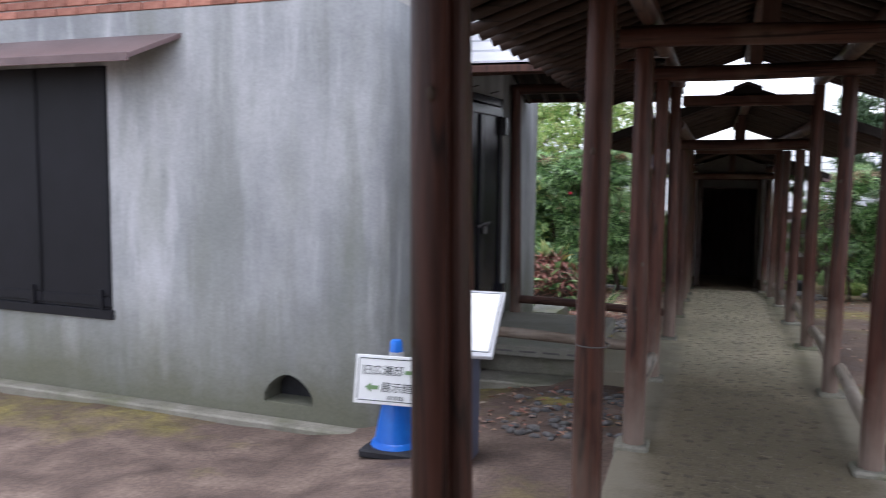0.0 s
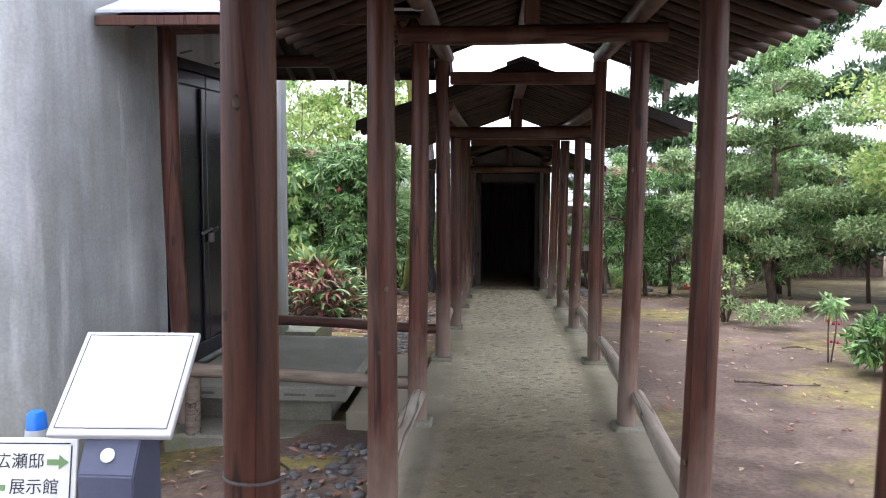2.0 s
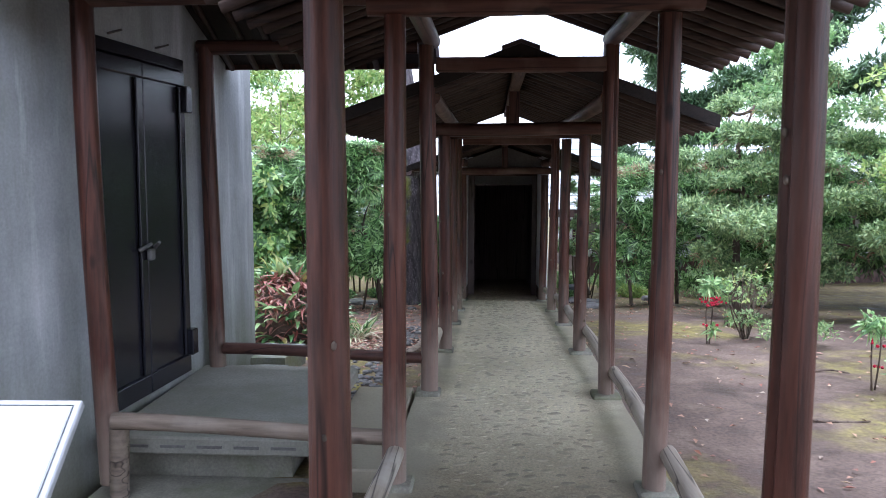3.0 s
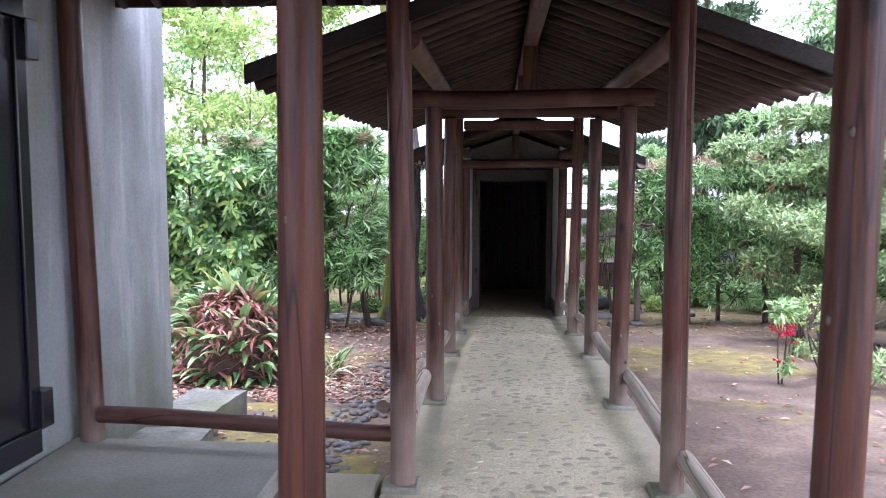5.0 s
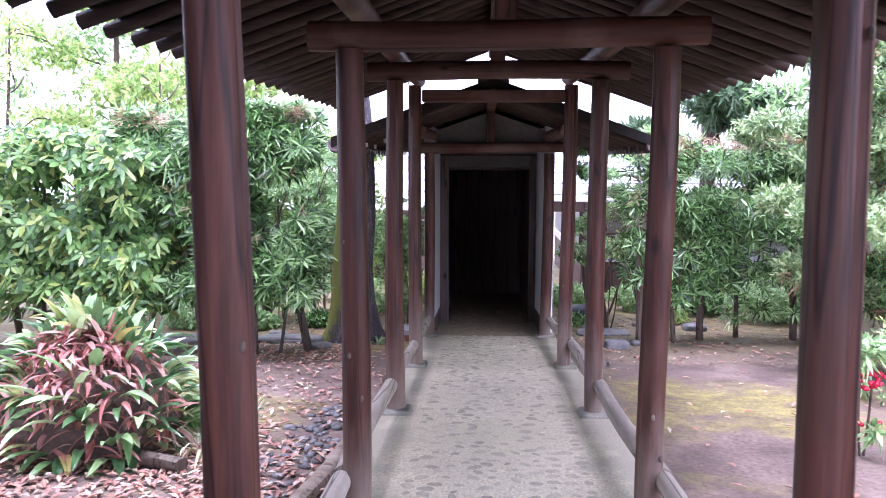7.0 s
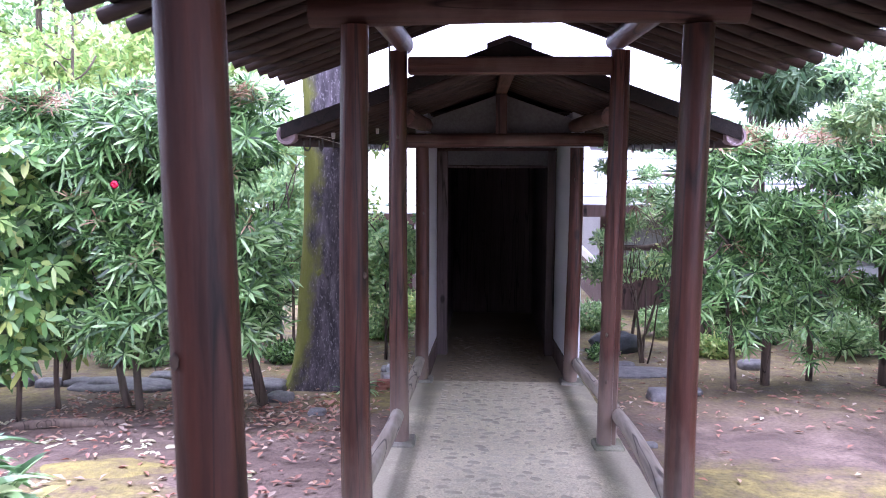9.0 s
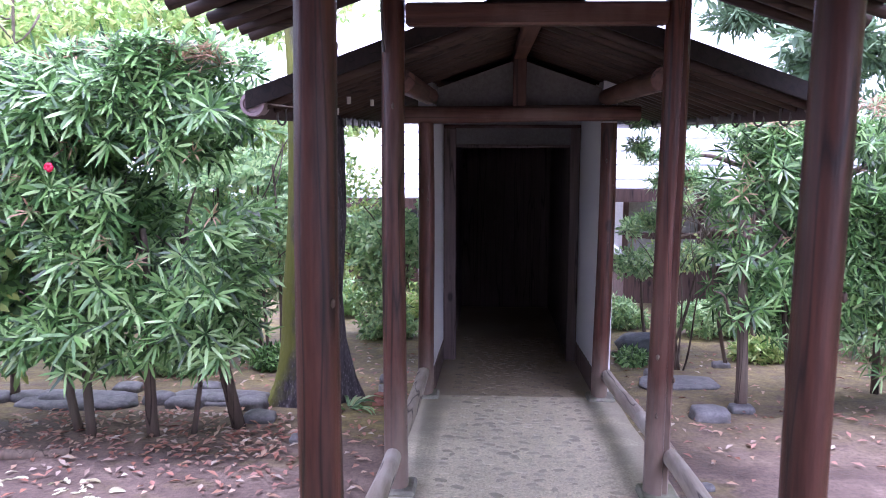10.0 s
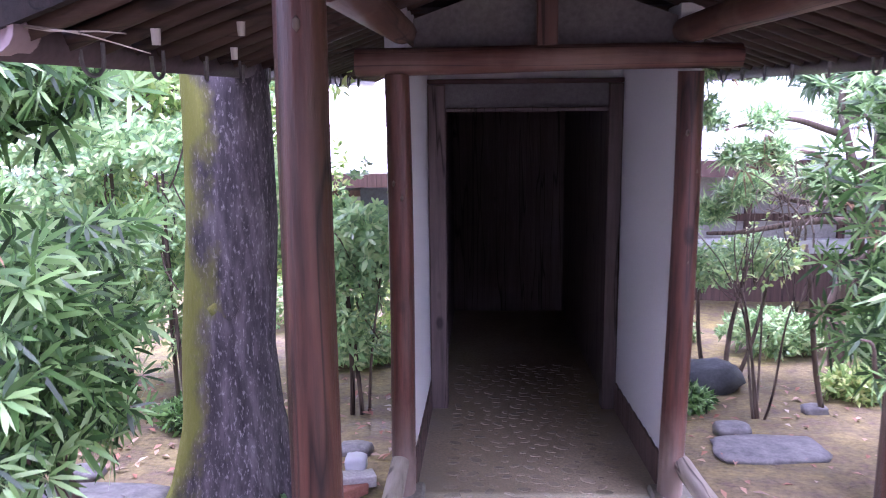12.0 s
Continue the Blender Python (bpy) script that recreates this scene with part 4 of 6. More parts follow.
def hedge_shrub(name, label, category, ext, n, per, length, width, mat, stems, group, seed, bark="twig", gap=0.0, brown=0, droop=0.18, loose=0.0):
    """A clipped shrub: crooked stems, whorled foliage, browned twigs under the clipped top."""
    x0, x1, y0, y1, z0, z1 = ext
    rng = np.random.default_rng(seed)
    at = ((x0 + x1) / 2, (y0 + y1) / 2)
    top = empty(name, (*at, ground_z(*at)), label, category, group)
    for (x, y), q, r in stems:
        limb((x, y, ground_z(x, y) - 0.05), q, r, r * 0.5, M[bark], top, "stem", 0.035, 9)
        for k in range(3):
            a = Vector((x, y, ground_z(x, y))).lerp(Vector(q), 0.5 + 0.2 * k)
            limb(a, (a.x + RND.uniform(-0.3, 0.3), a.y + RND.uniform(-0.25, 0.1), a.z + RND.uniform(0.2, 0.5)), r * 0.35, 0.005, M[bark], top, "branch", 0.04, 6)
    C, A = hedge_points(x0, x1, y0, y1, z0, z1, n, rng, gap=gap, loose=loose)
    rosettes("crown", C, A, per, length, width, M[mat], top, rng, droop=droop)
    if brown:
        B, D = hedge_points(x0, x1, y0 - 0.02, y0 + 0.2, z1 - 0.16, z1 - 0.03, brown, rng, 1.0)
        E, F = hedge_points(x0, x1, y0 - 0.03, y0 + 0.1, z0 + 0.3, z1 - 0.3, max(2, brown // 8), rng, 1.0)
        rosettes("dead_foliage", np.concatenate((B, E)), np.concatenate((D, F)), 6, length * 0.8, width * 0.5, M["brownleaf"], top, rng, (0.3, 1.6), 0.3, "browned leaves under the clipped top")["kind"] = "stuff"
    return top


def limb(p0, p1, r0, r1, mat, parent, name="branch", bend=0.03, seg=7):
    ob = part(name, log(p0, p1, r0, r1, seg, 7, 0.12, bend, rnd=RND), mat, parent)
    ob.data.shade_smooth()
    return ob


RND = random.Random(11)


def plant(name, label, category, at, clumps, per, length, width, mat, stems=(), group="", seed=1, bark="twig", **kw):
    """A shrub or tree: stems ((x, y) at the foot, (x, y, z) at the top, radii), then its crown of leaves."""
    rng = np.random.default_rng(seed)
    top = empty(name, (at[0], at[1], ground_z(*at)), label, category, group)
    for (x, y), q, r0, r1 in stems:
        limb((x, y, ground_z(x, y) - 0.05), q, r0, r1, M[bark], top, "stem" if r0 < 0.06 else "trunk")
    leaf_cloud("crown", clumps, per, length, width, M[mat], top, rng, **kw)
    return top


def boxy(x0, x1, y0, y1, z0, z1, r, n, seed):
    """Clumps that fill a box-like hedge."""
    g = random.Random(seed)
    k = max(3, int((x1 - x0) * (y1 - y0) * (z1 - z0) / (r ** 3) * 0.5))
    return [(g.uniform(x0 + r * 0.5, x1 - r * 0.5), g.uniform(y0 + r * 0.4, y1 - r * 0.4), g.uniform(z0 + r * 0.4, z1 - r * 0.5), r * g.uniform(0.8, 1.2), r * g.uniform(0.8, 1.1), r * g.uniform(0.6, 0.9), n // k) for _ in range(k)]


# west side: strap-leaved hedge, broad-leaved shrubs, fern mound
hedge_shrub("strap_leaf_shrub", "dense strap-leaved evergreen shrub clipped flat on top", "shrub", (-2.85, -1.72, 12.35, 13.5, 0.0, 1.9), 2000, 10, 0.15, 0.021, "strap",
            [((-1.82, 13.1), (-2.1, 12.85, 0.75), 0.05), ((-2.3, 12.89), (-2.36, 12.8, 0.8), 0.04), ((-2.09, 12.94), (-2.0, 12.9, 0.6), 0.02)], "strap-leaved hedge", 1, gap=0.0, brown=60)
hedge_shrub("strap_leaf_shrub", "dense strap-leaved evergreen shrub with slanting bare stems", "shrub", (-3.6, -2.5, 12.4, 13.5, 0.05, 1.86), 1600, 10, 0.15, 0.021, "strap",
            [((-2.67, 12.83), (-2.85, 12.8, 0.7), 0.032), ((-2.81, 12.97), (-3.05, 12.9, 0.7), 0.035), ((-3.3, 12.75), (-3.2, 12.8, 0.6), 0.022)], "strap-leaved hedge", 2, gap=0.0, brown=60)
hedge_shrub("broad_leaf_shrub", "tall broad-leaved shrub with some yellowed leaves", "shrub", (-4.6, -3.05, 11.9, 13.2, -0.1, 1.7), 1500, 7, 0.13, 0.045, "broad",
            [((-3.4, 12.4), (-3.45, 12.5, 1.2), 0.022), ((-3.8, 12.5), (-3.9, 12.6, 1.4), 0.025), ((-4.3, 12.6), (-4.3, 12.6, 1.3), 0.025)], "west shrubs", 3, droop=0.3, loose=0.16)
hedge_shrub("broad_leaf_shrub", "tall broad-leaved shrub beside the storehouse", "shrub", (-6.9, -4.45, 11.8, 13.4, -0.1, 1.75), 2300, 7, 0.13, 0.045, "broad",
            [((-5.0, 12.5), (-5.1, 12.5, 1.4), 0.03), ((-5.8, 12.5), (-5.8, 12.6, 1.5), 0.03), ((-6.4, 12.5), (-6.4, 12.5, 1.4), 0.03)], "west shrubs", 5, droop=0.3, loose=0.2)


def fronds(name, P, D, length, width, mat, parent, rng, curl=0.7, label=""):
    """Arching strap fronds, folded along the midrib, from feet P in directions D."""
    vs, fs, seg = [], [], 6
    for p, d, L, W in zip(P, D, length, width):
        p, d = Vector(p), Vector(d).normalized()
        side = d.cross((0, 0, 1)).normalized()
        side = (side + Vector(rng.normal(size=3)) * 0.2).normalized()
        o = len(vs)
        bend, sway = curl * rng.uniform(0.4, 1.3), rng.uniform(-0.5, 0.5)
        for i in range(seg + 1):
            f = i / seg
            w = W * 0.5 * min(1.0, 0.35 + 2.2 * f) * (1 - f ** 3) * (1 + 0.12 * (i % 2)) + 0.001
            up = side.cross(d).normalized()
            vs += [p - side * w + up * w * 0.45, p, p + side * w + up * w * 0.45]
            d = (d + Vector((0, 0, -1)) * bend / seg + side * sway / seg).normalized()
            p = p + d * L / seg
            if i:
                a = o + 3 * (i - 1)
                fs += [(a, a + 1, a + 4, a + 3), (a + 1, a + 2, a + 5, a + 4)]
    me = bpy.data.meshes.new(name)
    me.from_pydata(vs, [], fs)
    return link(name, me, M[mat], parent, label)


def fern_mound():
    at = (-2.42, 9.62)
    z0 = ground_z(*at)
    top = empty("fern_clump", (*at, z0), "mounded evergreen fern clump with withered red fronds", "fern")
    rng = np.random.default_rng(5)
    bm = bmesh.new()
    bmesh.ops.create_icosphere(bm, subdivisions=3, radius=1.0)
    for v in bm.verts:
        f = 1 + 0.15 * noise.noise(v.co * 2.2)
        v.co = Vector((at[0] + v.co.x * 0.5 * f, at[1] + v.co.y * 0.45 * f, z0 - 0.05 + max(-0.05, v.co.z) * 0.66 * f))
    part("root_mound", bm, M["soil"], top)

    def on_mound(a, f):
        """A place and outward way on the mound: a round it, f from foot to top."""
        c = math.cos(f * 1.5)
        return (at[0] + 0.52 * c * math.cos(a), at[1] + 0.47 * c * math.sin(a), z0 + 0.02 + 0.64 * math.sin(f * 1.5)), (c * math.cos(a), c * math.sin(a), math.sin(f * 1.5))
    P, D = [], []
    for k in range(400):
        f = rng.random() ** 1.35
        a = rng.uniform(0, 6.28)
        if 0.4 < f < 0.98 and 3.9 < a < 5.7 and rng.random() < 0.62:
            continue
        p, d = on_mound(a, f)
        P.append(p)
        D.append((d[0] + rng.normal() * 0.35, d[1] + rng.normal() * 0.35, d[2] * 0.7 + rng.uniform(0.25, 0.9)))
    n = len(P)
    fronds("green_fronds", P, D, rng.uniform(0.18, 0.34, n), rng.uniform(0.045, 0.08, n), "fern", top, rng, 1.3)
    P, D = [], []
    for k in range(420):
        p, d = on_mound(rng.uniform(3.3, 6.1), rng.uniform(0.3, 1.0) if rng.random() < 0.75 else rng.uniform(0.0, 0.3))
        P.append((p[0] + d[0] * 0.04, p[1] + d[1] * 0.04, p[2] + 0.03))
        D.append((d[0] * 0.5 + rng.normal() * 0.6, d[1] * 0.5 + rng.normal() * 0.5, rng.uniform(-0.5, 0.5)))
    n = len(P)
    fronds("withered_fronds", P, D, rng.uniform(0.08, 0.22, n), rng.uniform(0.02, 0.04, n), "dryfern", top, rng, 1.0, "withered red-brown fronds")


fern_mound()


def leaf_tuft(name, label, at, n, length, width, mat, seed, rise=0.6, spread=0.08, category="grass tuft", group="", curl=1.8):
    x, y = at
    rng = np.random.default_rng(seed)
    top = empty(name, (x, y, ground_z(x, y)), label, category, group)
    a = rng.uniform(0, 6.28, n)
    P = [(x + spread * math.cos(q) * rng.random(), y + spread * math.sin(q) * rng.random(), ground_z(x, y) + 0.005) for q in a]
    D = [(math.cos(q), math.sin(q), rise * rng.uniform(0.4, 1.5)) for q in a]
    fronds("leaves", P, D, length * rng.uniform(0.6, 1.2, n), width * rng.uniform(0.7, 1.3, n), mat, top, rng, curl)


leaf_tuft("pale_grass_tuft", "pale drooping variegated grass tuft beside ferns", (-1.72, 9.5), 60, 0.3, 0.02, "cream", 8, 1.2, 0.16)
leaf_tuft("pale_grass_tuft", "withered cream leaves trailing onto the soil", (-1.55, 9.2), 34, 0.18, 0.025, "cream", 9, 0.4, 0.2)
leaf_tuft("green_grass_tuft", "upright green strap leaves beside the ferns", (-1.62, 9.75), 22, 0.36, 0.022, "fern", 10, 2.0, 0.08, curl=1.0)
for k, (x, y) in enumerate(((-3.45, 12.3), (-3.1, 11.95), (-2.83, 11.96), (-2.35, 11.88), (-2.2, 11.8), (-1.5, 11.3), (-3.3, 11.4))):
    leaf_tuft("withered_leaf_clump", "small clump of withered cream leaves on soil", (x, y), 12, 0.13, 0.028, "cream", 20 + k, 0.35, 0.12, "leaves", "withered leaf clumps")
leaf_tuft("foot_fern", "small dark fern at the foot of the tree", (-1.2, 13.62), 30, 0.2, 0.03, "fern", 31, 0.9, 0.1, "fern")
leaf_tuft("foot_fern", "yellowing strap-leaved seedling on soil", (-3.0, 10.75), 14, 0.28, 0.045, "fern", 32, 1.4, 0.04, "fern")


def red_flower(at):
    top = empty("red_flower", at, "single red camellia-like flower in the hedge", "flower")
    for k in range(7):
        bm = bmesh.new()
        bmesh.ops.create_icosphere(bm, subdivisions=1, radius=1.0)
        a = 2.4 * k
        for v in bm.verts:
            v.co = Vector((at[0] + 0.014 * math.cos(a) + v.co.x * 0.016, at[1] - 0.01 + v.co.y * 0.01, at[2] + 0.014 * math.sin(a) + v.co.z * 0.016))
        part("petal", bm, M["berry"], top, smooth=True)


red_flower((-2.6, 12.3, 1.2))


def big_tree():
    x, y = -1.51, 13.9
    z = ground_z(x, y)
    top = empty("tree", (x, y, z), "tall straight tree with plated mossy bark", "tree")
    bm = bmesh.new()
    seg, loops = 30, []
    for zz, r, dx in ((-0.3, 0.39, -0.03), (-0.05, 0.325, -0.02), (0.15, 0.275, -0.01), (0.45, 0.243, 0), (0.8, 0.225, 0.0), (1.1, 0.219, 0.025), (1.4, 0.21, 0.045), (1.9, 0.2, 0.05), (2.4, 0.19, 0.04), (3.0, 0.175, 0.0), (3.8, 0.153, -0.12), (5.0, 0.126, -0.2), (6.5, 0.081, -0.25)):
        lp = []
        for k in range(seg):
            a = 2 * math.pi * k / seg
            root = max(0, 0.45 - zz) * 0.32 * max(0, math.sin(5 * a + 0.8))
            q = r * (1 + 0.05 * noise.noise((math.cos(a) * 2, math.sin(a) * 2, zz * 1.5))) + root * r * 2
            if abs(zz - 1.1) < 0.1 and abs(a - 4.9) < 0.25:
                q += 0.03
            lp.append(bm.verts.new((x + dx + q * math.cos(a), y + q * math.sin(a), z + zz)))
        loops.append(lp)
    for a, b in zip(loops, loops[1:]):
        for k in range(seg):
            bm.faces.new((a[k], a[(k + 1) % seg], b[(k + 1) % seg], b[k]))
    part("trunk", bm, M["trunkbark"], top, "grey plated bark with yellow moss", True)
    bm = bmesh.new()
    bmesh.ops.create_icosphere(bm, subdivisions=2, radius=0.06)
    for v in bm.verts:
        v.co = Vector((x + 0.05 + v.co.x * 1.2, y - 0.205 + v.co.y * 0.7, z + 1.02 + v.co.z)) + 0.02 * noise.noise_vector(v.co * 30)
    part("knot", bm, M["trunkbark"], top, "dark branch knot", True)
    rng = np.random.default_rng(9)
    cl = []
    for k in range(9):
        a, h = 2.4 * k, 5.0 + 0.18 * k
        p = (x - 0.15 + 1.5 * math.cos(a), y + 1.5 * math.sin(a), z + h + 0.5)
        limb((x - 0.1, y, z + h), p, 0.05, 0.015, M["twig"], top)
        cl.append((*p, 0.7, 0.7, 0.25, 50))
    leaf_cloud("crown", cl, 6, 0.12, 0.045, M["green"], top, rng)
    return top


big_tree()

# east side: hedge of strap-leaved shrubs
for k, (x0, x1, y0, y1, z1, n, foot, seed) in enumerate(((1.5, 2.15, 13.6, 14.5, 1.58, 620, (1.6, 13.8), 21), (2.0, 3.05, 13.7, 14.7, 1.64, 1350, (2.4, 14.2), 22), (2.9, 4.05, 13.8, 14.8, 1.7, 1450, (3.4, 14.3), 23), (3.9, 5.3, 13.7, 14.9, 1.62, 1650, (4.5, 14.3), 24))):
    hedge_shrub("strap_leaf_shrub", "strap-leaved hedge shrub clipped flat with open foot" if k else "slender strap-leaved shrub on bare stems", "shrub", (x0, x1, y0, y1, -0.3 if k else -0.1, z1), n, 9, 0.14, 0.019, "strap",
                [(foot, (foot[0] - 0.03, foot[1] - 0.1, 0.8), 0.045), ((foot[0] + 0.4, foot[1] + 0.15), (foot[0] + 0.35, foot[1] + 0.1, 0.7), 0.03)], "strap-leaved hedge", seed, gap=0.06, brown=90)


def tiered_tree(at, tiers, label, mat="tuft", seed=31, lean=0.15, count=620, leaf=(0.085, 0.026), per=7):
    """A cloud-pruned tree: crooked trunk, level limbs, flat pads of foliage."""
    x, y = at
    z = ground_z(x, y)
    rng = np.random.default_rng(seed)
    g = random.Random(seed)
    top = empty("pruned_tree", (x, y, z), label, "tree", "cloud-pruned trees")
    ht = max(t[2] for t in tiers)
    pts = [Vector((x, y, z - 0.05))]
    for k in range(1, 6):
        pts.append(Vector((x + g.uniform(-lean, lean), y + g.uniform(-lean, lean), z + (ht - z) * k / 5)))
    bm = bmesh.new()
    for k in range(5):
        log(pts[k], pts[k + 1], 0.075 - 0.012 * k, 0.063 - 0.012 * k, 9, 4, 0.1, 0.01, bm=bm, rnd=g)
    part("trunk", bm, M["twig"], top, smooth=True)
    cl = []
    for tx, ty, tz, r in tiers:
        f = min(0.98, max(0.1, (tz - 0.12 - z) / (ht - z)))
        k = min(4, int(f * 5))
        p = pts[k].lerp(pts[k + 1], f * 5 - k)
        limb(p, (tx, ty, tz - 0.06), 0.03, 0.012, M["twig"], top, bend=0.05)
        n = max(3, int(r * 7))
        for _ in range(n):
            a, q = g.uniform(0, 6.28), r * math.sqrt(g.random()) * 0.8
            cl.append((tx + q * math.cos(a), ty + q * math.sin(a), tz + g.uniform(-0.05, 0.06), r * 0.42, r * 0.42, r * 0.16 + 0.03, int(count * r / n)))
    leaf_cloud("crown", cl, per, leaf[0], leaf[1], M[mat], top, rng, upward=0.9, spread=1.0, shell=0.4)
    bt = [(tx, ty, tz - 0.1, r * 0.7, r * 0.7, 0.06, int(7 * r)) for tx, ty, tz, r in tiers]
    leaf_cloud("dead_foliage", bt, 7, 0.11, 0.012, M["brownleaf"], top, rng, label="hanging browned needles", droop=0.6)["kind"] = "stuff"
    return top


tiered_tree((3.9, 12.2), [(3.7, 11.7, 0.45, 0.6), (4.5, 11.9, 0.6, 0.65), (4.1, 12.0, 0.2, 0.5), (3.3, 11.8, 0.95, 0.75), (4.4, 12.1, 1.15, 0.8), (3.6, 12.4, 1.6, 0.8), (4.6, 12.6, 1.95, 0.7), (3.7, 12.1, 2.4, 0.65), (4.2, 12.4, 2.85, 0.6), (3.2, 12.6, 2.05, 0.6)], "cloud-pruned garden tree with flat pale green pads", seed=31)
tiered_tree((3.35, 12.7), [(3.3, 12.5, 0.15, 0.45), (2.95, 12.5, 1.4, 0.5), (2.75, 12.4, 0.45, 0.5), (3.5, 12.3, 0.7, 0.6), (2.9, 12.6, 1.05, 0.6), (3.8, 12.7, 1.3, 0.6), (2.8, 12.8, 1.7, 0.55), (3.6, 12.5, 2.0, 0.6), (3.1, 12.8, 2.45, 0.5)], "cloud-pruned tree with pale tufted pads and mossy trunk", seed=32)
tiered_tree((5.4, 11.6), [(4.9, 11.0, 0.8, 0.8), (5.8, 11.6, 1.1, 0.9), (5.0, 11.6, 1.5, 0.8), (6.0, 11.9, 1.9, 0.8), (5.2, 11.4, 2.3, 0.8), (5.7, 11.9, 2.8, 0.7), (5.2, 11.6, 3.3, 0.6)], "taller cloud-pruned tree with layered pads", seed=33)
tiered_tree((6.6, 9.6), [(6.1, 9.2, 1.0, 0.8), (6.9, 9.8, 1.4, 0.8), (6.0, 9.9, 1.8, 0.8), (6.8, 9.4, 2.3, 0.8), (6.2, 9.7, 2.8, 0.7)], "spreading cloud-pruned tree over bare soil", seed=35)


def open_tree(at, height, spread, label, mat, seed, count, leaf, base_r=0.06, low=0.4, name="tree", per=5, flat=0.35, arms=11):
    """A tree with an uneven, gappy crown on many limbs."""
    x, y = at
    z = ground_z(x, y)
    g = random.Random(seed)
    rng = np.random.default_rng(seed)
    top = empty(name, (x, y, z), label, "tree", "garden trees")
    tip = (x + g.uniform(-0.3, 0.3), y + g.uniform(-0.3, 0.3), z + height)
    limb((x, y, z - 0.1), tip, base_r, base_r * 0.2, M["twig"], top, "trunk", 0.08, 9)
    cl = []
    for k in range(arms):
        f = low + (1 - low) * (k + 0.5) / arms
        a = 2.4 * k + g.uniform(-0.5, 0.5)
        r = spread * (1.15 - f) * g.uniform(0.6, 1.2)
        s = Vector((x, y, z)).lerp(Vector(tip), f)
        e = s + Vector((r * math.cos(a), r * math.sin(a), r * 0.25 + g.uniform(-0.1, 0.3)))
        limb(s, e, base_r * 0.4 * (1.2 - f), 0.008, M["twig"], top, bend=0.06, seg=6)
        for q in (0.45, 0.75, 1.0):
            c = s.lerp(e, q)
            w = spread * 0.3 * g.uniform(0.7, 1.3)
            cl.append((c.x + g.uniform(-0.15, 0.15), c.y + g.uniform(-0.15, 0.15), c.z + g.uniform(-0.1, 0.15), w, w, w * flat, int(count / arms / 3)))
    leaf_cloud("crown", cl, per, leaf[0], leaf[1], M[mat], top, rng, upward=0.7, shell=0.3)
    return top


open_tree((5.3, 8.9), 3.7, 2.3, "yellow-green maple with layered airy sprays", "lime", 40, 3000, (0.085, 0.04), 0.05, 0.3)
open_tree((5.7, 10.4), 4.0, 2.4, "airy light green maple beside the pruned trees", "lime", 48, 3000, (0.085, 0.04), 0.05, 0.25)
open_tree((4.9, 14.9), 4.4, 2.0, "mid-green tree rising over the hedge", "green", 49, 2600, (0.1, 0.04), 0.07, 0.3)
open_tree((7.0, 12.3), 4.8, 2.2, "mid-green tree beyond the pruned pads", "green", 50, 2600, (0.1, 0.04), 0.07, 0.3)
open_tree((4.6, 7.4), 3.6, 1.5, "light yellow-green leaved tree with thin arching limbs", "lime", 41, 1500, (0.1, 0.045), 0.05, 0.35)
open_tree((5.6, 9.0), 4.2, 1.7, "light green leaved garden tree with open crown", "lime", 42, 1700, (0.1, 0.045), 0.06, 0.3)
open_tree((-4.6, 15.4), 5.4, 2.3, "light leafy tree with bare lower twigs", "lime", 43, 3000, (0.11, 0.045), 0.06, 0.35)
open_tree((-3.0, 16.0), 5.5, 2.4, "light green tree over the hedge", "lime", 44, 3400, (0.11, 0.045), 0.07, 0.35)
open_tree((-7.0, 15.0), 4.6, 1.9, "leafy tree beyond the west shrubs", "green", 45, 1300, (0.12, 0.05), 0.07, 0.35)
open_tree((-3.7, 13.6), 3.3, 0.9, "thin bare-limbed sapling among shrubs", "lime", 46, 150, (0.09, 0.04), 0.035, 0.5)
open_tree((-5.0, 13.5), 3.4, 0.9, "thin bare-limbed sapling with few leaves", "lime", 47, 120, (0.09, 0.04), 0.04, 0.5)
for k, (x, y, h, w) in enumerate(((3.4, 17.5, 7.5, 1.5), (5.6, 17.0, 8.0, 1.7), (7.6, 15.8, 8.5, 1.9), (10.0, 14.5, 8.5, 2.1), (9.0, 11.0, 8.0, 2.0), (9.5, 7.5, 7.5, 2.0), (11.5, 18.0, 9.0, 2.2))):
    open_tree((x, y), h, w, "tall dark conifer with drooping sprays", "conifer", 60 + k, 4600 if k < 3 else 2100, (0.2, 0.045), 0.14, 0.2, "conifer", 6, 0.3, 16)
for k, (x, y, h, w) in enumerate(((7.8, 13.2, 4.0, 1.8), (8.0, 10.2, 4.0, 1.8), (7.6, 7.6, 3.8, 1.7), (-9.0, 13.0, 4.5, 2.0), (-6.0, 18.0, 5.0, 2.2))):
    open_tree((x, y), h, w, "mid-green garden tree with rounded crown", "green", 80 + k, 1700, (0.12, 0.05), 0.07, 0.15)
tiered_tree((2.35, 16.0), [(1.4, 15.7, 1.22, 0.3), (1.6, 15.6, 1.0, 0.33), (1.28, 15.75, 0.52, 0.26), (1.5, 15.9, 0.72, 0.3), (1.45, 15.9, 1.55, 0.32), (2.2, 15.9, 1.7, 0.4), (2.0, 15.7, 0.75, 0.25), (2.5, 16.1, 1.25, 0.35)],
            "small crooked garden pine with sparse needle pads", "green", 36, 0.12, 480, (0.09, 0.016), 8)


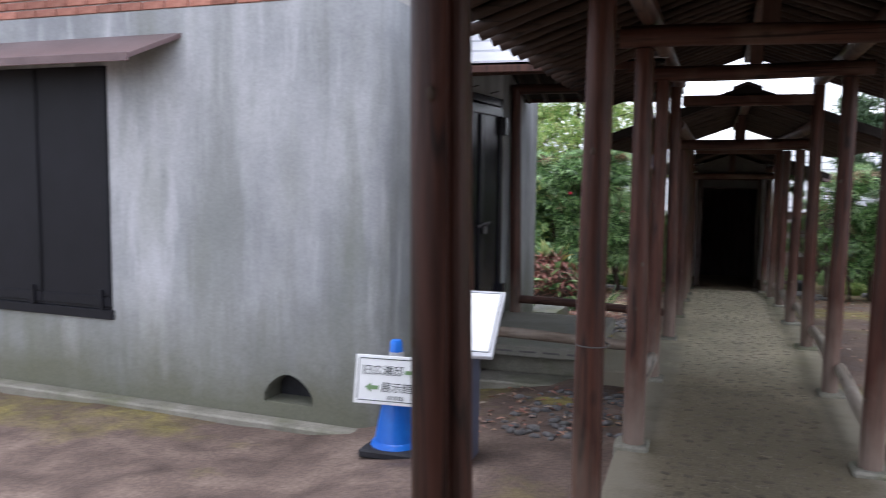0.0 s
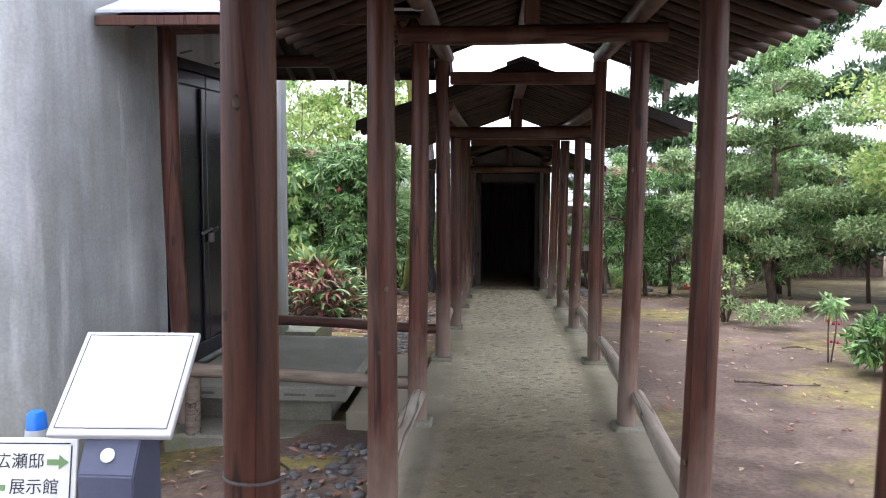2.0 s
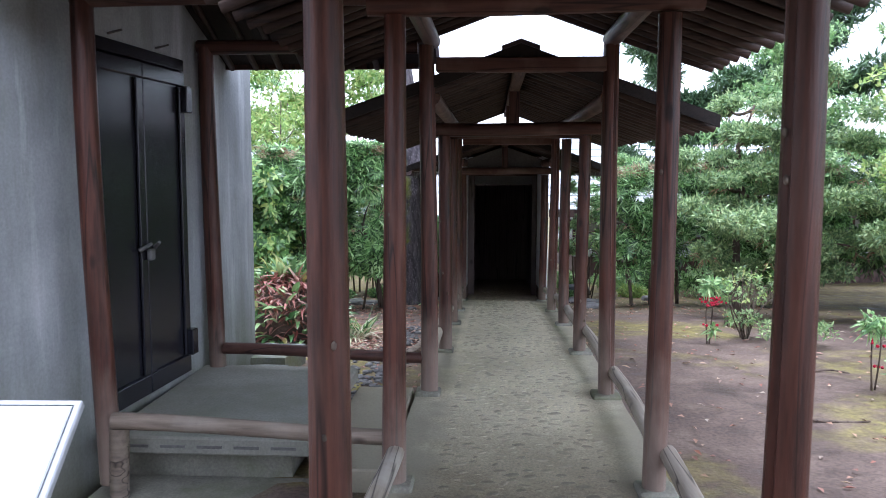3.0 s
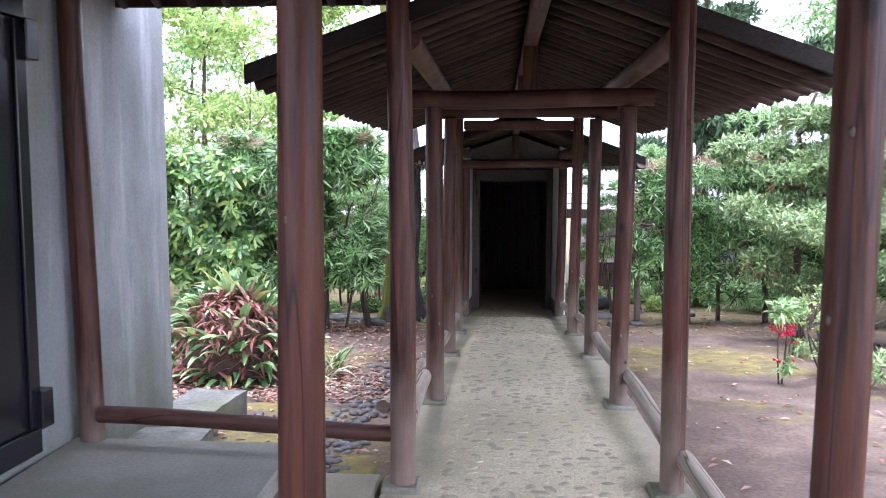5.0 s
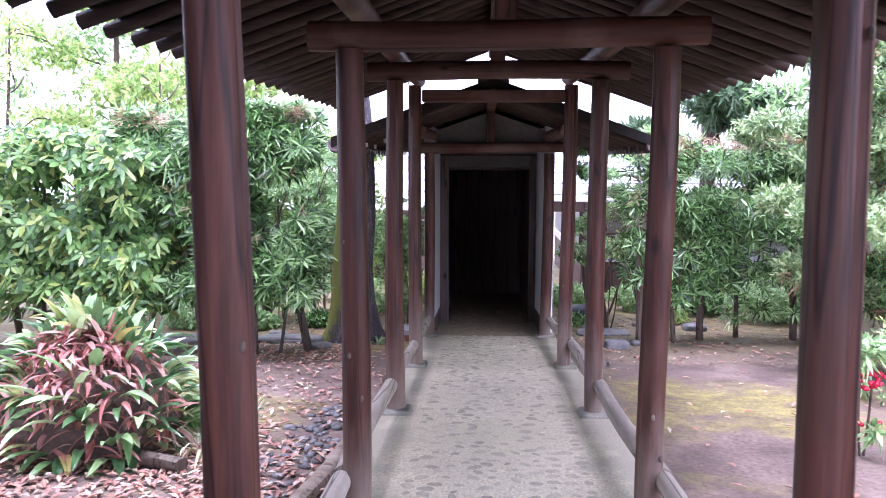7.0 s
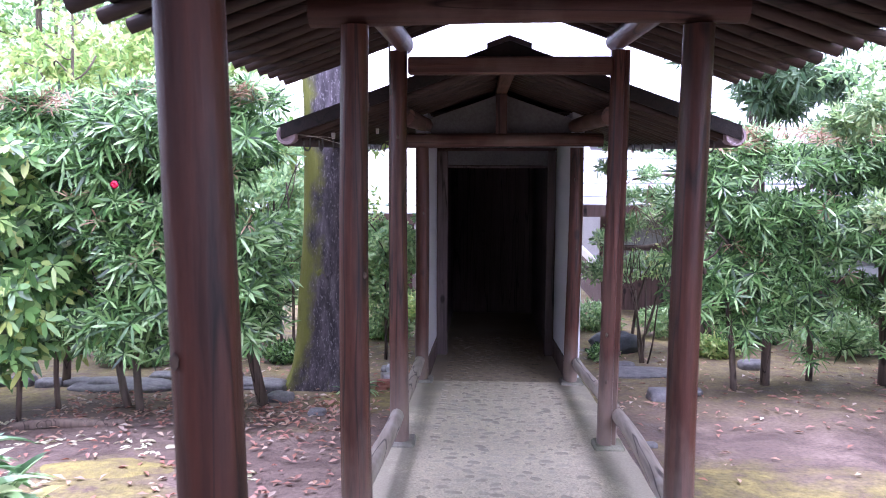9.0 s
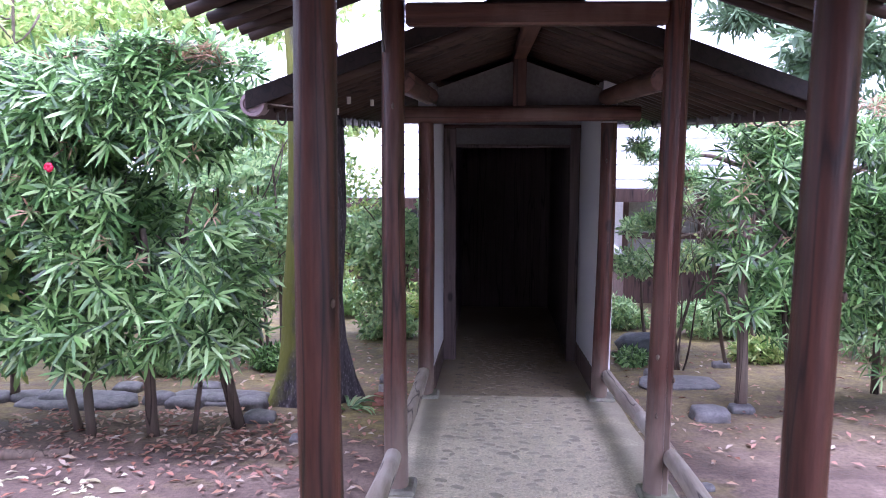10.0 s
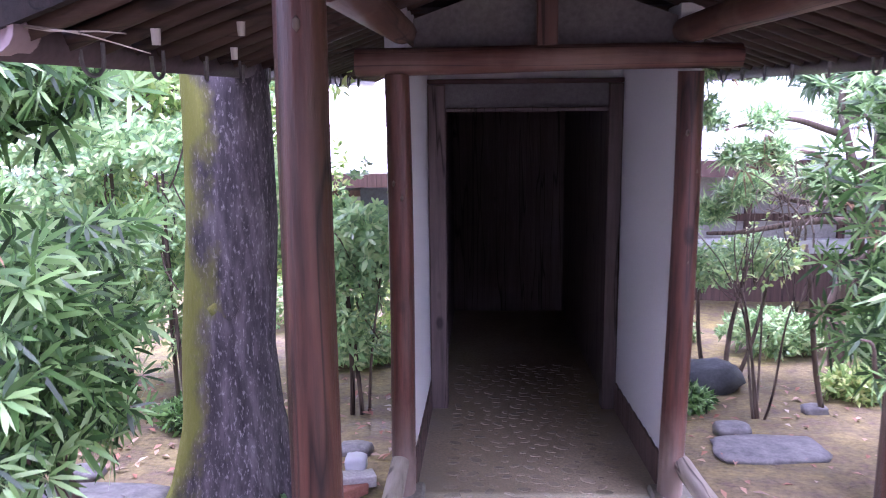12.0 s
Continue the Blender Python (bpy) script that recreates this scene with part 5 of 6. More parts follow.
def bare_shrub():
    """A leafless arching shrub: pale forked twigs with a few last yellow leaves."""
    x, y = 1.98, 15.25
    top = empty("bare_shrub", (x, y, ground_z(x, y)), "leaning leafless shrub with pale forked twigs and few yellow leaves", "shrub")
    g = random.Random(71)
    fork = Vector((1.72, y, 0.42))
    limb((x, y, ground_z(x, y) - 0.05), fork, 0.02, 0.013, M["twig"], top, "stem")
    tips = []
    for k in range(9):
        e = fork + Vector((g.uniform(-0.42, 0.3), g.uniform(-0.2, 0.2), g.uniform(0.25, 0.6)))
        limb(fork, e, 0.008, 0.004, M["oldrail"], top, bend=0.06, seg=5)
        for q in range(3):
            s0 = fork.lerp(e, g.uniform(0.45, 0.95))
            tip = s0 + Vector((g.uniform(-0.2, 0.2), g.uniform(-0.12, 0.12), g.uniform(0.0, 0.2)))
            limb(s0, tip, 0.004, 0.002, M["oldrail"], top, "twig", 0.08, 4)
            tips.append((*tip, 0.05, 0.05, 0.04, 1))
    leaf_cloud("crown", tips, 2, 0.045, 0.022, M["lime"], top, np.random.default_rng(71), label="last yellow leaves")


bare_shrub()
# low rear hedges that close the garden
for k, (x0, x1, y0, y1, z1, mt) in enumerate(((-9, -3.2, 15.5, 16.6, 0.75, "green"), (5.1, 9.5, 12.8, 14.4, 1.5, "strap"), (6.4, 9.5, 9.5, 12.5, 1.3, "green"), (7.0, 9.5, 5.5, 9.0, 1.3, "green"))):
    plant("rear_hedge", "dark clipped hedge closing the garden", "hedge", ((x0 + x1) / 2, (y0 + y1) / 2), boxy(x0, x1, y0, y1, -0.05, z1, 0.5, 4600, 90 + k), 6, 0.13, 0.035, mt,
          [((x0 + 0.6 + q * 1.1, y0 + 0.4), (x0 + 0.6 + q * 1.1, y0 + 0.5, 0.4), 0.035, 0.02) for q in range(4)], "rear hedges", 90 + k)
plant("round_bush", "low pruned bush with bare crooked stems", "bush", (1.55, 16.0), [(1.25, 15.9, 0.15, 0.32, 0.3, 0.14, 240), (1.75, 16.1, 0.2, 0.34, 0.3, 0.13, 260)], 6, 0.06, 0.026, "green",
      [((1.4, 15.95), (1.25, 15.9, 0.1), 0.018, 0.01), ((1.5, 16.0), (1.7, 16.1, 0.12), 0.02, 0.01), ((1.6, 16.05), (1.85, 16.1, 0.12), 0.018, 0.01)], seed=95)
plant("round_bush", "leafy upright bush beside the passage wall", "bush", (-1.15, 15.3), [(-1.15, 15.3, 0.05, 0.22, 0.22, 0.45, 260), (-1.3, 15.5, 0.5, 0.25, 0.2, 0.25, 160)], 6, 0.07, 0.03, "green",
      [((-1.15, 15.3), (-1.2, 15.3, 0.6), 0.018, 0.008)], seed=96)
plant("round_bush", "tall thin-leaved bush in the far garden", "bush", (-2.7, 16.2), [(-2.7, 16.2, 0.6, 0.6, 0.4, 0.9, 800), (-2.2, 16.6, 1.1, 0.5, 0.4, 0.7, 500), (-1.7, 16.8, 0.4, 0.4, 0.3, 0.7, 350)], 6, 0.08, 0.03, "lime",
      [((-2.7, 16.2), (-2.6, 16.2, 1.4), 0.02, 0.008), ((-2.2, 16.6), (-2.2, 16.6, 1.6), 0.02, 0.008)], seed=98)
plant("round_bush", "thin undergrowth bush behind the trunk", "bush", (-2.3, 15.2), [(-2.3, 15.2, 0.3, 0.5, 0.3, 0.6, 500), (-1.9, 15.6, 0.7, 0.4, 0.3, 0.6, 350)], 6, 0.07, 0.026, "green",
      [((-2.3, 15.2), (-2.3, 15.2, 0.9), 0.016, 0.006), ((-2.0, 15.4), (-1.9, 15.6, 1.0), 0.016, 0.006)], seed=97)


hedge_shrub("fine_leaf_shrub", "fine-leaved evergreen shrub in loose growth behind the tree", "shrub", (-3.3, -1.6, 15.0, 16.3, 0.0, 1.9), 1500, 8, 0.07, 0.026, "green",
            [((-2.0, 14.95), (-2.15, 15.2, 1.1), 0.018), ((-2.15, 14.9), (-2.2, 15.1, 1.0), 0.016), ((-2.6, 15.3), (-2.7, 15.4, 1.2), 0.02), ((-3.0, 15.3), (-3.0, 15.4, 1.2), 0.018)], "rear shrubs", 131, gap=0.12, loose=0.3)
hedge_shrub("fine_leaf_shrub", "slender fine-leaved shrub beside the passage", "shrub", (-1.45, -0.8, 15.1, 15.7, -0.1, 0.95), 300, 8, 0.075, 0.028, "green",
            [((-1.1, 15.3), (-1.15, 15.35, 0.5), 0.016), ((-1.0, 15.3), (-0.95, 15.3, 0.3), 0.012)], "rear shrubs", 132, gap=0.1, loose=0.28)


def bare_bush(at, h, label, seed):
    x, y = at
    z = ground_z(x, y)
    g = random.Random(seed)
    top = empty("bare_bush", (x, y, z), label, "bush")
    for k in range(5):
        a = g.uniform(0, 6.28)
        p = Vector((x + 0.25 * math.cos(a), y + 0.15 * math.sin(a), z + h * g.uniform(0.5, 0.7)))
        limb((x, y, z - 0.02), p, 0.011, 0.006, M["twig"], top, "stem", 0.03, 6)
        for _ in range(4):
            q = p + Vector((g.uniform(-0.3, 0.3), g.uniform(-0.15, 0.15), h * g.uniform(0.1, 0.4)))
            limb(p, q, 0.005, 0.002, M["twig"], top, "twig", 0.02, 5)
    rng = np.random.default_rng(seed)
    leaf_cloud("crown", [(x, y, z + h * 0.8, 0.35, 0.2, 0.25, 30)], 4, 0.05, 0.024, M["lime"], top, rng)


bare_bush((1.5, 15.2), 1.35, "nearly bare twiggy bush with few yellow leaves", 107)
bare_bush((2.55, 9.85), 0.75, "grey bare twiggy azalea stems", 108)


def berry_plant(at, h, label, seed, berries=46):
    x, y = at
    z = ground_z(x, y)
    rng, g = np.random.default_rng(seed), random.Random(seed)
    top = empty("berry_shrub", (x, y, z), label, "shrub", "small berry shrubs")
    for dx in (-0.03, 0.03):
        limb((x + dx * 0.5, y, z - 0.02), (x + dx, y, z + h * 0.75), 0.009, 0.006, M["twig"], top, "stem", 0.008, 6)
    leaf_cloud("crown", [(x, y, z + h * 0.9, 0.1, 0.1, 0.08, 20), (x + 0.08, y - 0.05, z + h * 0.25, 0.08, 0.08, 0.04, 5)], 7, 0.1, 0.03, M["green"], top, rng, droop=0.3)
    for _ in range(berries):
        bm = bmesh.new()
        a = g.uniform(0, 6.28)
        bmesh.ops.create_icosphere(bm, subdivisions=1, radius=0.015)
        bmesh.ops.translate(bm, verts=bm.verts, vec=(x + 0.1 * math.cos(a) * g.uniform(0.4, 1), y + 0.1 * math.sin(a) * g.uniform(0.4, 1), z + h * g.choice((0.7, 0.66, 0.73, 0.62, 0.3))))
        part("berry", bm, M["berry"], top, smooth=True)


berry_plant((2.12, 9.6), 0.68, "thin-stemmed shrub with red berries under leaf rosette", 101)
berry_plant((2.9, 7.5), 0.6, "thin-stemmed shrub with few red berries", 102, 8)
berry_plant((2.75, 11.2), 0.5, "small shrub with red berries", 103, 14)
plant("low_shrub", "low dark leafy shrub on bare soil", "shrub", (3.1, 6.95), [(3.1, 6.95, 0.12, 0.28, 0.25, 0.2, 130)], 7, 0.12, 0.035, "strap", [((3.1, 6.95), (3.1, 6.95, 0.15), 0.015, 0.008)], seed=104)
plant("low_shrub", "brownish low creeping shrub patch", "shrub", (2.95, 9.4), [(2.95, 9.4, -0.08, 0.42, 0.3, 0.1, 150)], 6, 0.07, 0.02, "tuft", seed=105)
plant("low_shrub", "grey twiggy azalea with sparse leaves", "shrub", (2.6, 10.0), [(2.6, 10.0, 0.28, 0.28, 0.25, 0.2, 70), (2.55, 9.9, -0.05, 0.25, 0.2, 0.08, 70)], 5, 0.05, 0.02, "tuft",
      [((2.6, 10.0), (2.45 + 0.1 * q, 9.95 + 0.04 * q, 0.45), 0.012, 0.004) for q in range(4)], seed=106)

for k, (x, y, w, h, mt) in enumerate(((-1.3, 16.4, 0.3, 0.3, "green"), (-2.1, 14.9, 0.22, 0.16, "strap"), (-2.9, 14.7, 0.3, 0.2, "green"), (-3.6, 14.6, 0.35, 0.3, "green"), (-1.2, 17.6, 0.4, 0.4, "lime"), (-2.2, 17.8, 0.5, 0.5, "green"),
                                   (1.2, 17.2, 0.35, 0.3, "green"), (2.1, 16.8, 0.4, 0.35, "green"), (2.9, 16.4, 0.4, 0.4, "strap"), (1.1, 15.4, 0.14, 0.12, "strap"), (3.6, 15.8, 0.5, 0.5, "green"), (2.3, 15.6, 0.25, 0.2, "lime"))):
    z = ground_z(x, y)
    plant("undergrowth_bush", "low leafy undergrowth on mossy ground", "bush", (x, y), [(x, y, z + h * 0.6, w, w * 0.8, h * 0.55, int(200 * w / 0.3)), (x + w * 0.6, y + 0.1, z + h * 0.35, w * 0.6, w * 0.6, h * 0.35, int(110 * w / 0.3))], 6, 0.075, 0.028, mt,
          [((x, y), (x + 0.03, y, z + h * 0.6), 0.012, 0.005), ((x + 0.05, y), (x + w * 0.5, y + 0.05, z + h * 0.5), 0.01, 0.005)], "undergrowth", 120 + k)

# ---- sign, information stand, small things ----


def text_mesh(body, size, at, rx, rz, mat, parent, name="lettering", label=""):
    cu = bpy.data.curves.new(name, "FONT")
    cu.body, cu.size, cu.extrude = body, size, 0.0008
    cu.align_x, cu.align_y = "CENTER", "CENTER"
    tmp = new("tmp_text", cu)
    bpy.context.view_layer.update()
    me = bpy.data.meshes.new_from_object(tmp.evaluated_get(bpy.context.evaluated_depsgraph_get()))
    bpy.data.objects.remove(tmp)
    me.transform(pose(*at, rx, 0, rz))
    me.materials.clear()
    return link(name, me, mat, parent, label)


def placed(bm, m):
    bmesh.ops.transform(bm, matrix=m, verts=bm.verts)
    return bm


def cone_sign():
    x, y = -2.165, 3.1
    z = ground_z(x, y)
    cone = empty("traffic_cone", (x, y, z), "blue plastic traffic cone on black rubber base", "traffic cone")
    part("base", box(x - 0.19, x + 0.19, y - 0.19, y + 0.19, z - 0.01, z + 0.045, 0.012), M["blackrubber"], cone, "black rubber base plate")
    bm = bmesh.new()
    loops = []
    for h, r in ((0.045, 0.165), (0.07, 0.155), (0.08, 0.14), (0.3, 0.098), (0.5, 0.062), (0.62, 0.048), (0.72, 0.04), (0.735, 0.03)):
        loops.append([bm.verts.new((x + r * math.cos(a), y + r * math.sin(a), z + h)) for a in (2 * math.pi * k / 28 for k in range(28))])
    for a, b in zip(loops, loops[1:]):
        for k in range(28):
            bm.faces.new((a[k], a[(k + 1) % 28], b[(k + 1) % 28], b[k]))
    bm.faces.new(loops[-1])
    smoothed(part("body", bm, M["bluecone"], cone), 40)
    for h0, h1, r0, r1 in ((0.33, 0.43, 0.096, 0.078), (0.58, 0.66, 0.055, 0.047)):
        bm = bmesh.new()
        a = [bm.verts.new((x + r0 * math.cos(q), y + r0 * math.sin(q), z + h0)) for q in (2 * math.pi * k / 28 for k in range(28))]
        b = [bm.verts.new((x + r1 * math.cos(q), y + r1 * math.sin(q), z + h1)) for q in (2 * math.pi * k / 28 for k in range(28))]
        for k in range(28):
            bm.faces.new((a[k], a[(k + 1) % 28], b[(k + 1) % 28], b[k]))
        part("reflective_band", bm, M["alu"], cone, "silvery reflective band", True)
    sign = empty("direction_sign", (x, y - 0.1, z + 0.3), "white direction board with green arrows hung on cone", "sign")
    turn = pose(x, y - 0.125, 0.262, 78, 0, 4)
    w, h = 0.23, 0.155
    part("board", placed(box(-w, w, -h, h, -0.006, 0.006, 0.003), turn), M["white"], sign)
    bm = bmesh.new()
    for s in ((-w + 0.03, w - 0.03, h - 0.025, h - 0.02), (-w + 0.03, w - 0.03, -h + 0.02, -h + 0.025), (-w + 0.022, -w + 0.027, -h + 0.03, h - 0.03), (w - 0.027, w - 0.022, -h + 0.03, h - 0.03)):
        box(*s, 0.0068, 0.0085, bm=bm)
    part("border_line", placed(bm, turn), M["ink"], sign, "thin dark border line")
    for q, cx, cy in ((1, 0.15, 0.055), (-1, -0.11, -0.05)):
        bm = bmesh.new()
        pts = [(-0.045, 0.012), (0.005, 0.012), (0.005, 0.03), (0.045, 0), (0.005, -0.03), (0.005, -0.012), (-0.045, -0.012)]
        lo = [bm.verts.new((cx + q * a, cy + b, 0.007)) for a, b in pts]
        hi = [bm.verts.new((cx + q * a, cy + b, 0.009)) for a, b in pts]
        bm.faces.new(hi)
        for k in range(7):
            bm.faces.new((lo[k], lo[(k + 1) % 7], hi[(k + 1) % 7], hi[k]))
        part("arrow", placed(bm, turn), M["arrow"], sign, "green arrow")
    for body, size, cx, cy in (("旧広瀬邸", 0.07, -0.045, 0.055), ("展示館", 0.07, 0.055, -0.05), ("(記念館)", 0.03, 0.05, -0.11)):
        ob = text_mesh(body, size, (0, 0, 0), 0, 0, M["ink"], sign)
        ob.data.transform(turn @ Matrix.Translation((cx, cy, 0.0075)))


cone_sign()


def info_stand():
    x, y = -1.7, 2.98
    z = ground_z(x, 2.75)
    top = empty("information_stand", (x, 2.85, z), "slate-blue pedestal with tilted white information panel", "information stand")
    bm = bmesh.new()
    w = 0.112
    side = [(2.72, z - 0.02), (2.72, 0.37), (2.8, 0.5), (2.98, 0.6), (2.98, z - 0.02)]
    a, b = [bm.verts.new((x + 0.02 - w, p, q)) for p, q in side], [bm.verts.new((x + 0.02 + w, p, q)) for p, q in side]
    bm.faces.new(a), bm.faces.new(b[::-1])
    for k in range(5):
        bm.faces.new((a[k], a[(k + 1) % 5], b[(k + 1) % 5], b[k]))
    bmesh.ops.bevel(bm, geom=list(bm.edges), offset=0.006, segments=2, affect="EDGES")
    part("pedestal", bm, M["slate"], top)
    bm = bmesh.new()
    bmesh.ops.create_cone(bm, cap_ends=True, segments=28, radius1=0.028, radius2=0.028, depth=0.004)
    part("emblem", placed(bm, pose(x + 0.015, 2.757, 0.44, 58, 0, 0)), M["white"], top, "white round emblem")
    turn = pose(x, 2.98, 0.672, 39, 0, 3)
    part("panel_frame", placed(box(-0.245, 0.245, -0.262, 0.262, -0.022, 0.008, 0.005), turn), M["alu"], top, "grey metal panel frame")
    sh = part("panel_sheet", placed(box(-0.215, 0.215, -0.222, 0.232, 0.0085, 0.011), turn), M["panelwhite"], top, "white printed panel sheet")
    bm = bmesh.new()
    for s in ((-0.222, 0.222, 0.238, 0.241), (-0.222, 0.222, -0.231, -0.228), (-0.224, -0.221, -0.23, 0.24), (0.221, 0.224, -0.23, 0.24)):
        box(*s, 0.009, 0.0102, bm=bm)
    part("panel_edge_line", placed(bm, turn), M["ink"], top, "thin dark edging")
    for k in range(6):
        part("text_bar", placed(box(0.165, 0.19, 0.18 - 0.035 * k, 0.2 - 0.035 * k, 0.0115, 0.0122), turn), M["plaster"], sh, "faint grey line of writing")


info_stand()
plate = part("post_plate", box(-0.737, -0.672, 1.37, 1.38, 0.88, 1.16, 0.002), M["white"])
tagged(plate, "narrow white notice plate fixed behind a post", "sign")
bm = bmesh.new()
for k in range(20):
    a, b = 2 * math.pi * k / 20, 2 * math.pi * (k + 1) / 20
    log((-0.662 + 0.064 * math.cos(a), 1.3 + 0.064 * math.sin(a), 0.95), (-0.662 + 0.064 * math.cos(b), 1.3 + 0.064 * math.sin(b), 0.95), 0.003, 0.003, 5, 1, 0, 0, bm=bm)
tagged(part("tie_wire", bm, M["hook"]), "thin rusty wire tied round a walkway post", "wire")


def stone(name, at, size, label, category, mat="stone", seed=1, group="", rough=0.12):
    bm = bmesh.new()
    bmesh.ops.create_icosphere(bm, subdivisions=3, radius=1.0)
    for v in bm.verts:
        c = v.co.copy()
        m = max(abs(c.x), abs(c.y), abs(c.z))
        c = c.lerp(c / m, 0.55) * (1 + rough * noise.noise(c * 1.7 + Vector((seed * 3.1, 0, 0))))
        v.co = Vector((at[0] + c.x * size[0], at[1] + c.y * size[1], at[2] + c.z * size[2]))
    return tagged(part(name, bm, M[mat], smooth=True), label, category, group)


def cut_stone(x0, x1, y0, y1, z1, turn, label, seed):
    bm = box(-0.5, 0.5, -0.5, 0.5, -0.3, 0, 0)
    bmesh.ops.subdivide_edges(bm, edges=bm.edges, cuts=5, use_grid_fill=True)
    cx, cy = (x0 + x1) / 2, (y0 + y1) / 2
    for v in bm.verts:
        p = v.co * 1.0
        edge = sum(1 for q, h in ((p.x, 0.5), (p.y, 0.5)) if abs(q) > h - 0.01) + (p.z > -0.01)
        p *= 0.985 if edge > 1 else 1.0
        v.co = Vector((p.x * (x1 - x0), p.y * (y1 - y0), p.z)) + noise.noise_vector(v.co * 3 + Vector((seed, 0, 0))) * 0.012
    placed(bm, pose(cx, cy, z1, 0, 0, turn))
    tagged(part("cut_stone", bm, M["stone"]), label, "stone", "step stones")


cut_stone(-2.3, -1.93, 7.65, 8.25, -0.06, -4, "squared grey step stone at storehouse corner", 2)
cut_stone(-2.28, -1.85, 6.85, 7.45, -0.07, 3, "squared damp step stone beside door slab", 3)
for k, (x, y, s) in enumerate(((-3.0, 9.1, 0.1), (-1.75, 13.25, 0.16), (-1.35, 12.75, 0.1), (1.35, 13.55, 0.2), (1.62, 13.75, 0.13), (-2.4, 14.1, 0.15), (-3.0, 14.0, 0.16), (1.25, 14.9, 0.16), (1.9, 15.3, 0.12), (-1.0, 14.5, 0.14), (2.5, 14.9, 0.2), (0.95, 12.1, 0.07), (-1.7, 14.6, 0.2))):
    stone("garden_stone", (x, y, ground_z(x, y) + s * 0.12), (s * 0.7, s * 0.55, s * 0.3), "weathered grey garden stone set in soil", "stone", "gravel", seed=10 + k, group="garden stones")
stone("boulder", (1.32, 15.85, ground_z(1.32, 15.85) + 0.05), (0.25, 0.2, 0.15), "dark blue-grey boulder under the clipped bush", "stone", "boulder", 48, rough=0.35)
stone("flat_stone", (1.35, 14.55, ground_z(1.35, 14.55) + 0.005), (0.32, 0.2, 0.03), "flat wet grey stone bedded in moss", "stone", "gravel", seed=51)
stone("flat_stone", (-2.2, 13.75, ground_z(-2.2, 13.75) + 0.005), (0.4, 0.18, 0.04), "flat wet grey stone under hedge", "stone", "gravel", seed=52)
stone("flat_stone", (-3.2, 13.6, ground_z(-3.2, 13.6) + 0.01), (0.45, 0.2, 0.05), "flat grey edging stone under hedge", "stone", "gravel", seed=53)
stone("block_stone", (-0.93, 14.05, ground_z(-0.93, 14.05) + 0.12), (0.06, 0.06, 0.042), "pale block on small heap of rubble", "stone", "porch", 40, rough=0.08)
for k in range(3):
    ob = tagged(part("loose_brick", placed(box(-0.1, 0.1, -0.05, 0.05, -0.03, 0.03, 0.005), pose(-0.92 - 0.03 * k, 13.95 - 0.07 * k, ground_z(-0.9, 14) + 0.07 - 0.03 * k, 0, 4, 20 + 30 * k)), M["brick" if k else "mortar"]), "loose old brick beside the passage post", "brick", "loose bricks")
smoothed(tagged(part("fallen_log", log((-2.1, 9.3, ground_z(-2.1, 9.3) + 0.03), (-1.7, 9.1, ground_z(-1.7, 9.1) + 0.04), 0.05, 0.045, 10, 6, 0.15, 0.01), M["twig"]), "dark rotting log lying on soil", "log"))
smoothed(tagged(part("ground_pipe", log((-0.98, 8.4, ground_z(-1, 8.4) + 0.03), (-0.86, 9.9, ground_z(-0.9, 9.9) + 0.04), 0.05, 0.05, 10, 6, 0.05, 0.02), M["oldrail"]), "curved pale log edging beside walkway", "log"))
tagged(part("dead_branch", log((1.75, 6.45, ground_z(1.75, 6.45) + 0.015), (2.45, 6.55, ground_z(2.45, 6.55) + 0.02), 0.014, 0.008, 7, 6, 0.2, 0.02), M["twig"]), "thin dead branch lying on soil", "branch")
for k, (x, y) in enumerate(((2.2, 4.6), (2.7, 8.2), (-2.6, 8.8))):
    tagged(part("dead_branch", log((x, y, ground_z(x, y) + 0.012), (x + 0.3, y + 0.12 * (k - 1), ground_z(x + 0.3, y) + 0.012), 0.01, 0.006, 6, 4, 0.2, 0.015), M["twig"]), "short dead twig lying on soil", "branch")

for k in range(11):
    x = -4.3 + 0.24 * k
    y = 13.62 + 0.06 * math.sin(3 * k)
    stone("edging_stone", (x, y, ground_z(x, y) + 0.015), (0.125 + 0.02 * math.sin(5 * k), 0.09, 0.055 + 0.012 * math.sin(2 * k)), "wet blue-grey edging stone along the hedge", "stone", "gravel", 70 + k, "edging stones")
smoothed(tagged(part("surface_root", log((-3.4, 12.25, ground_z(-3.4, 12.25)), (-2.65, 12.42, ground_z(-2.65, 12.42) + 0.02), 0.03, 0.04, 10, 8, 0.15, 0.03), M["twig"]), "dark root lying along the soil", "root"))


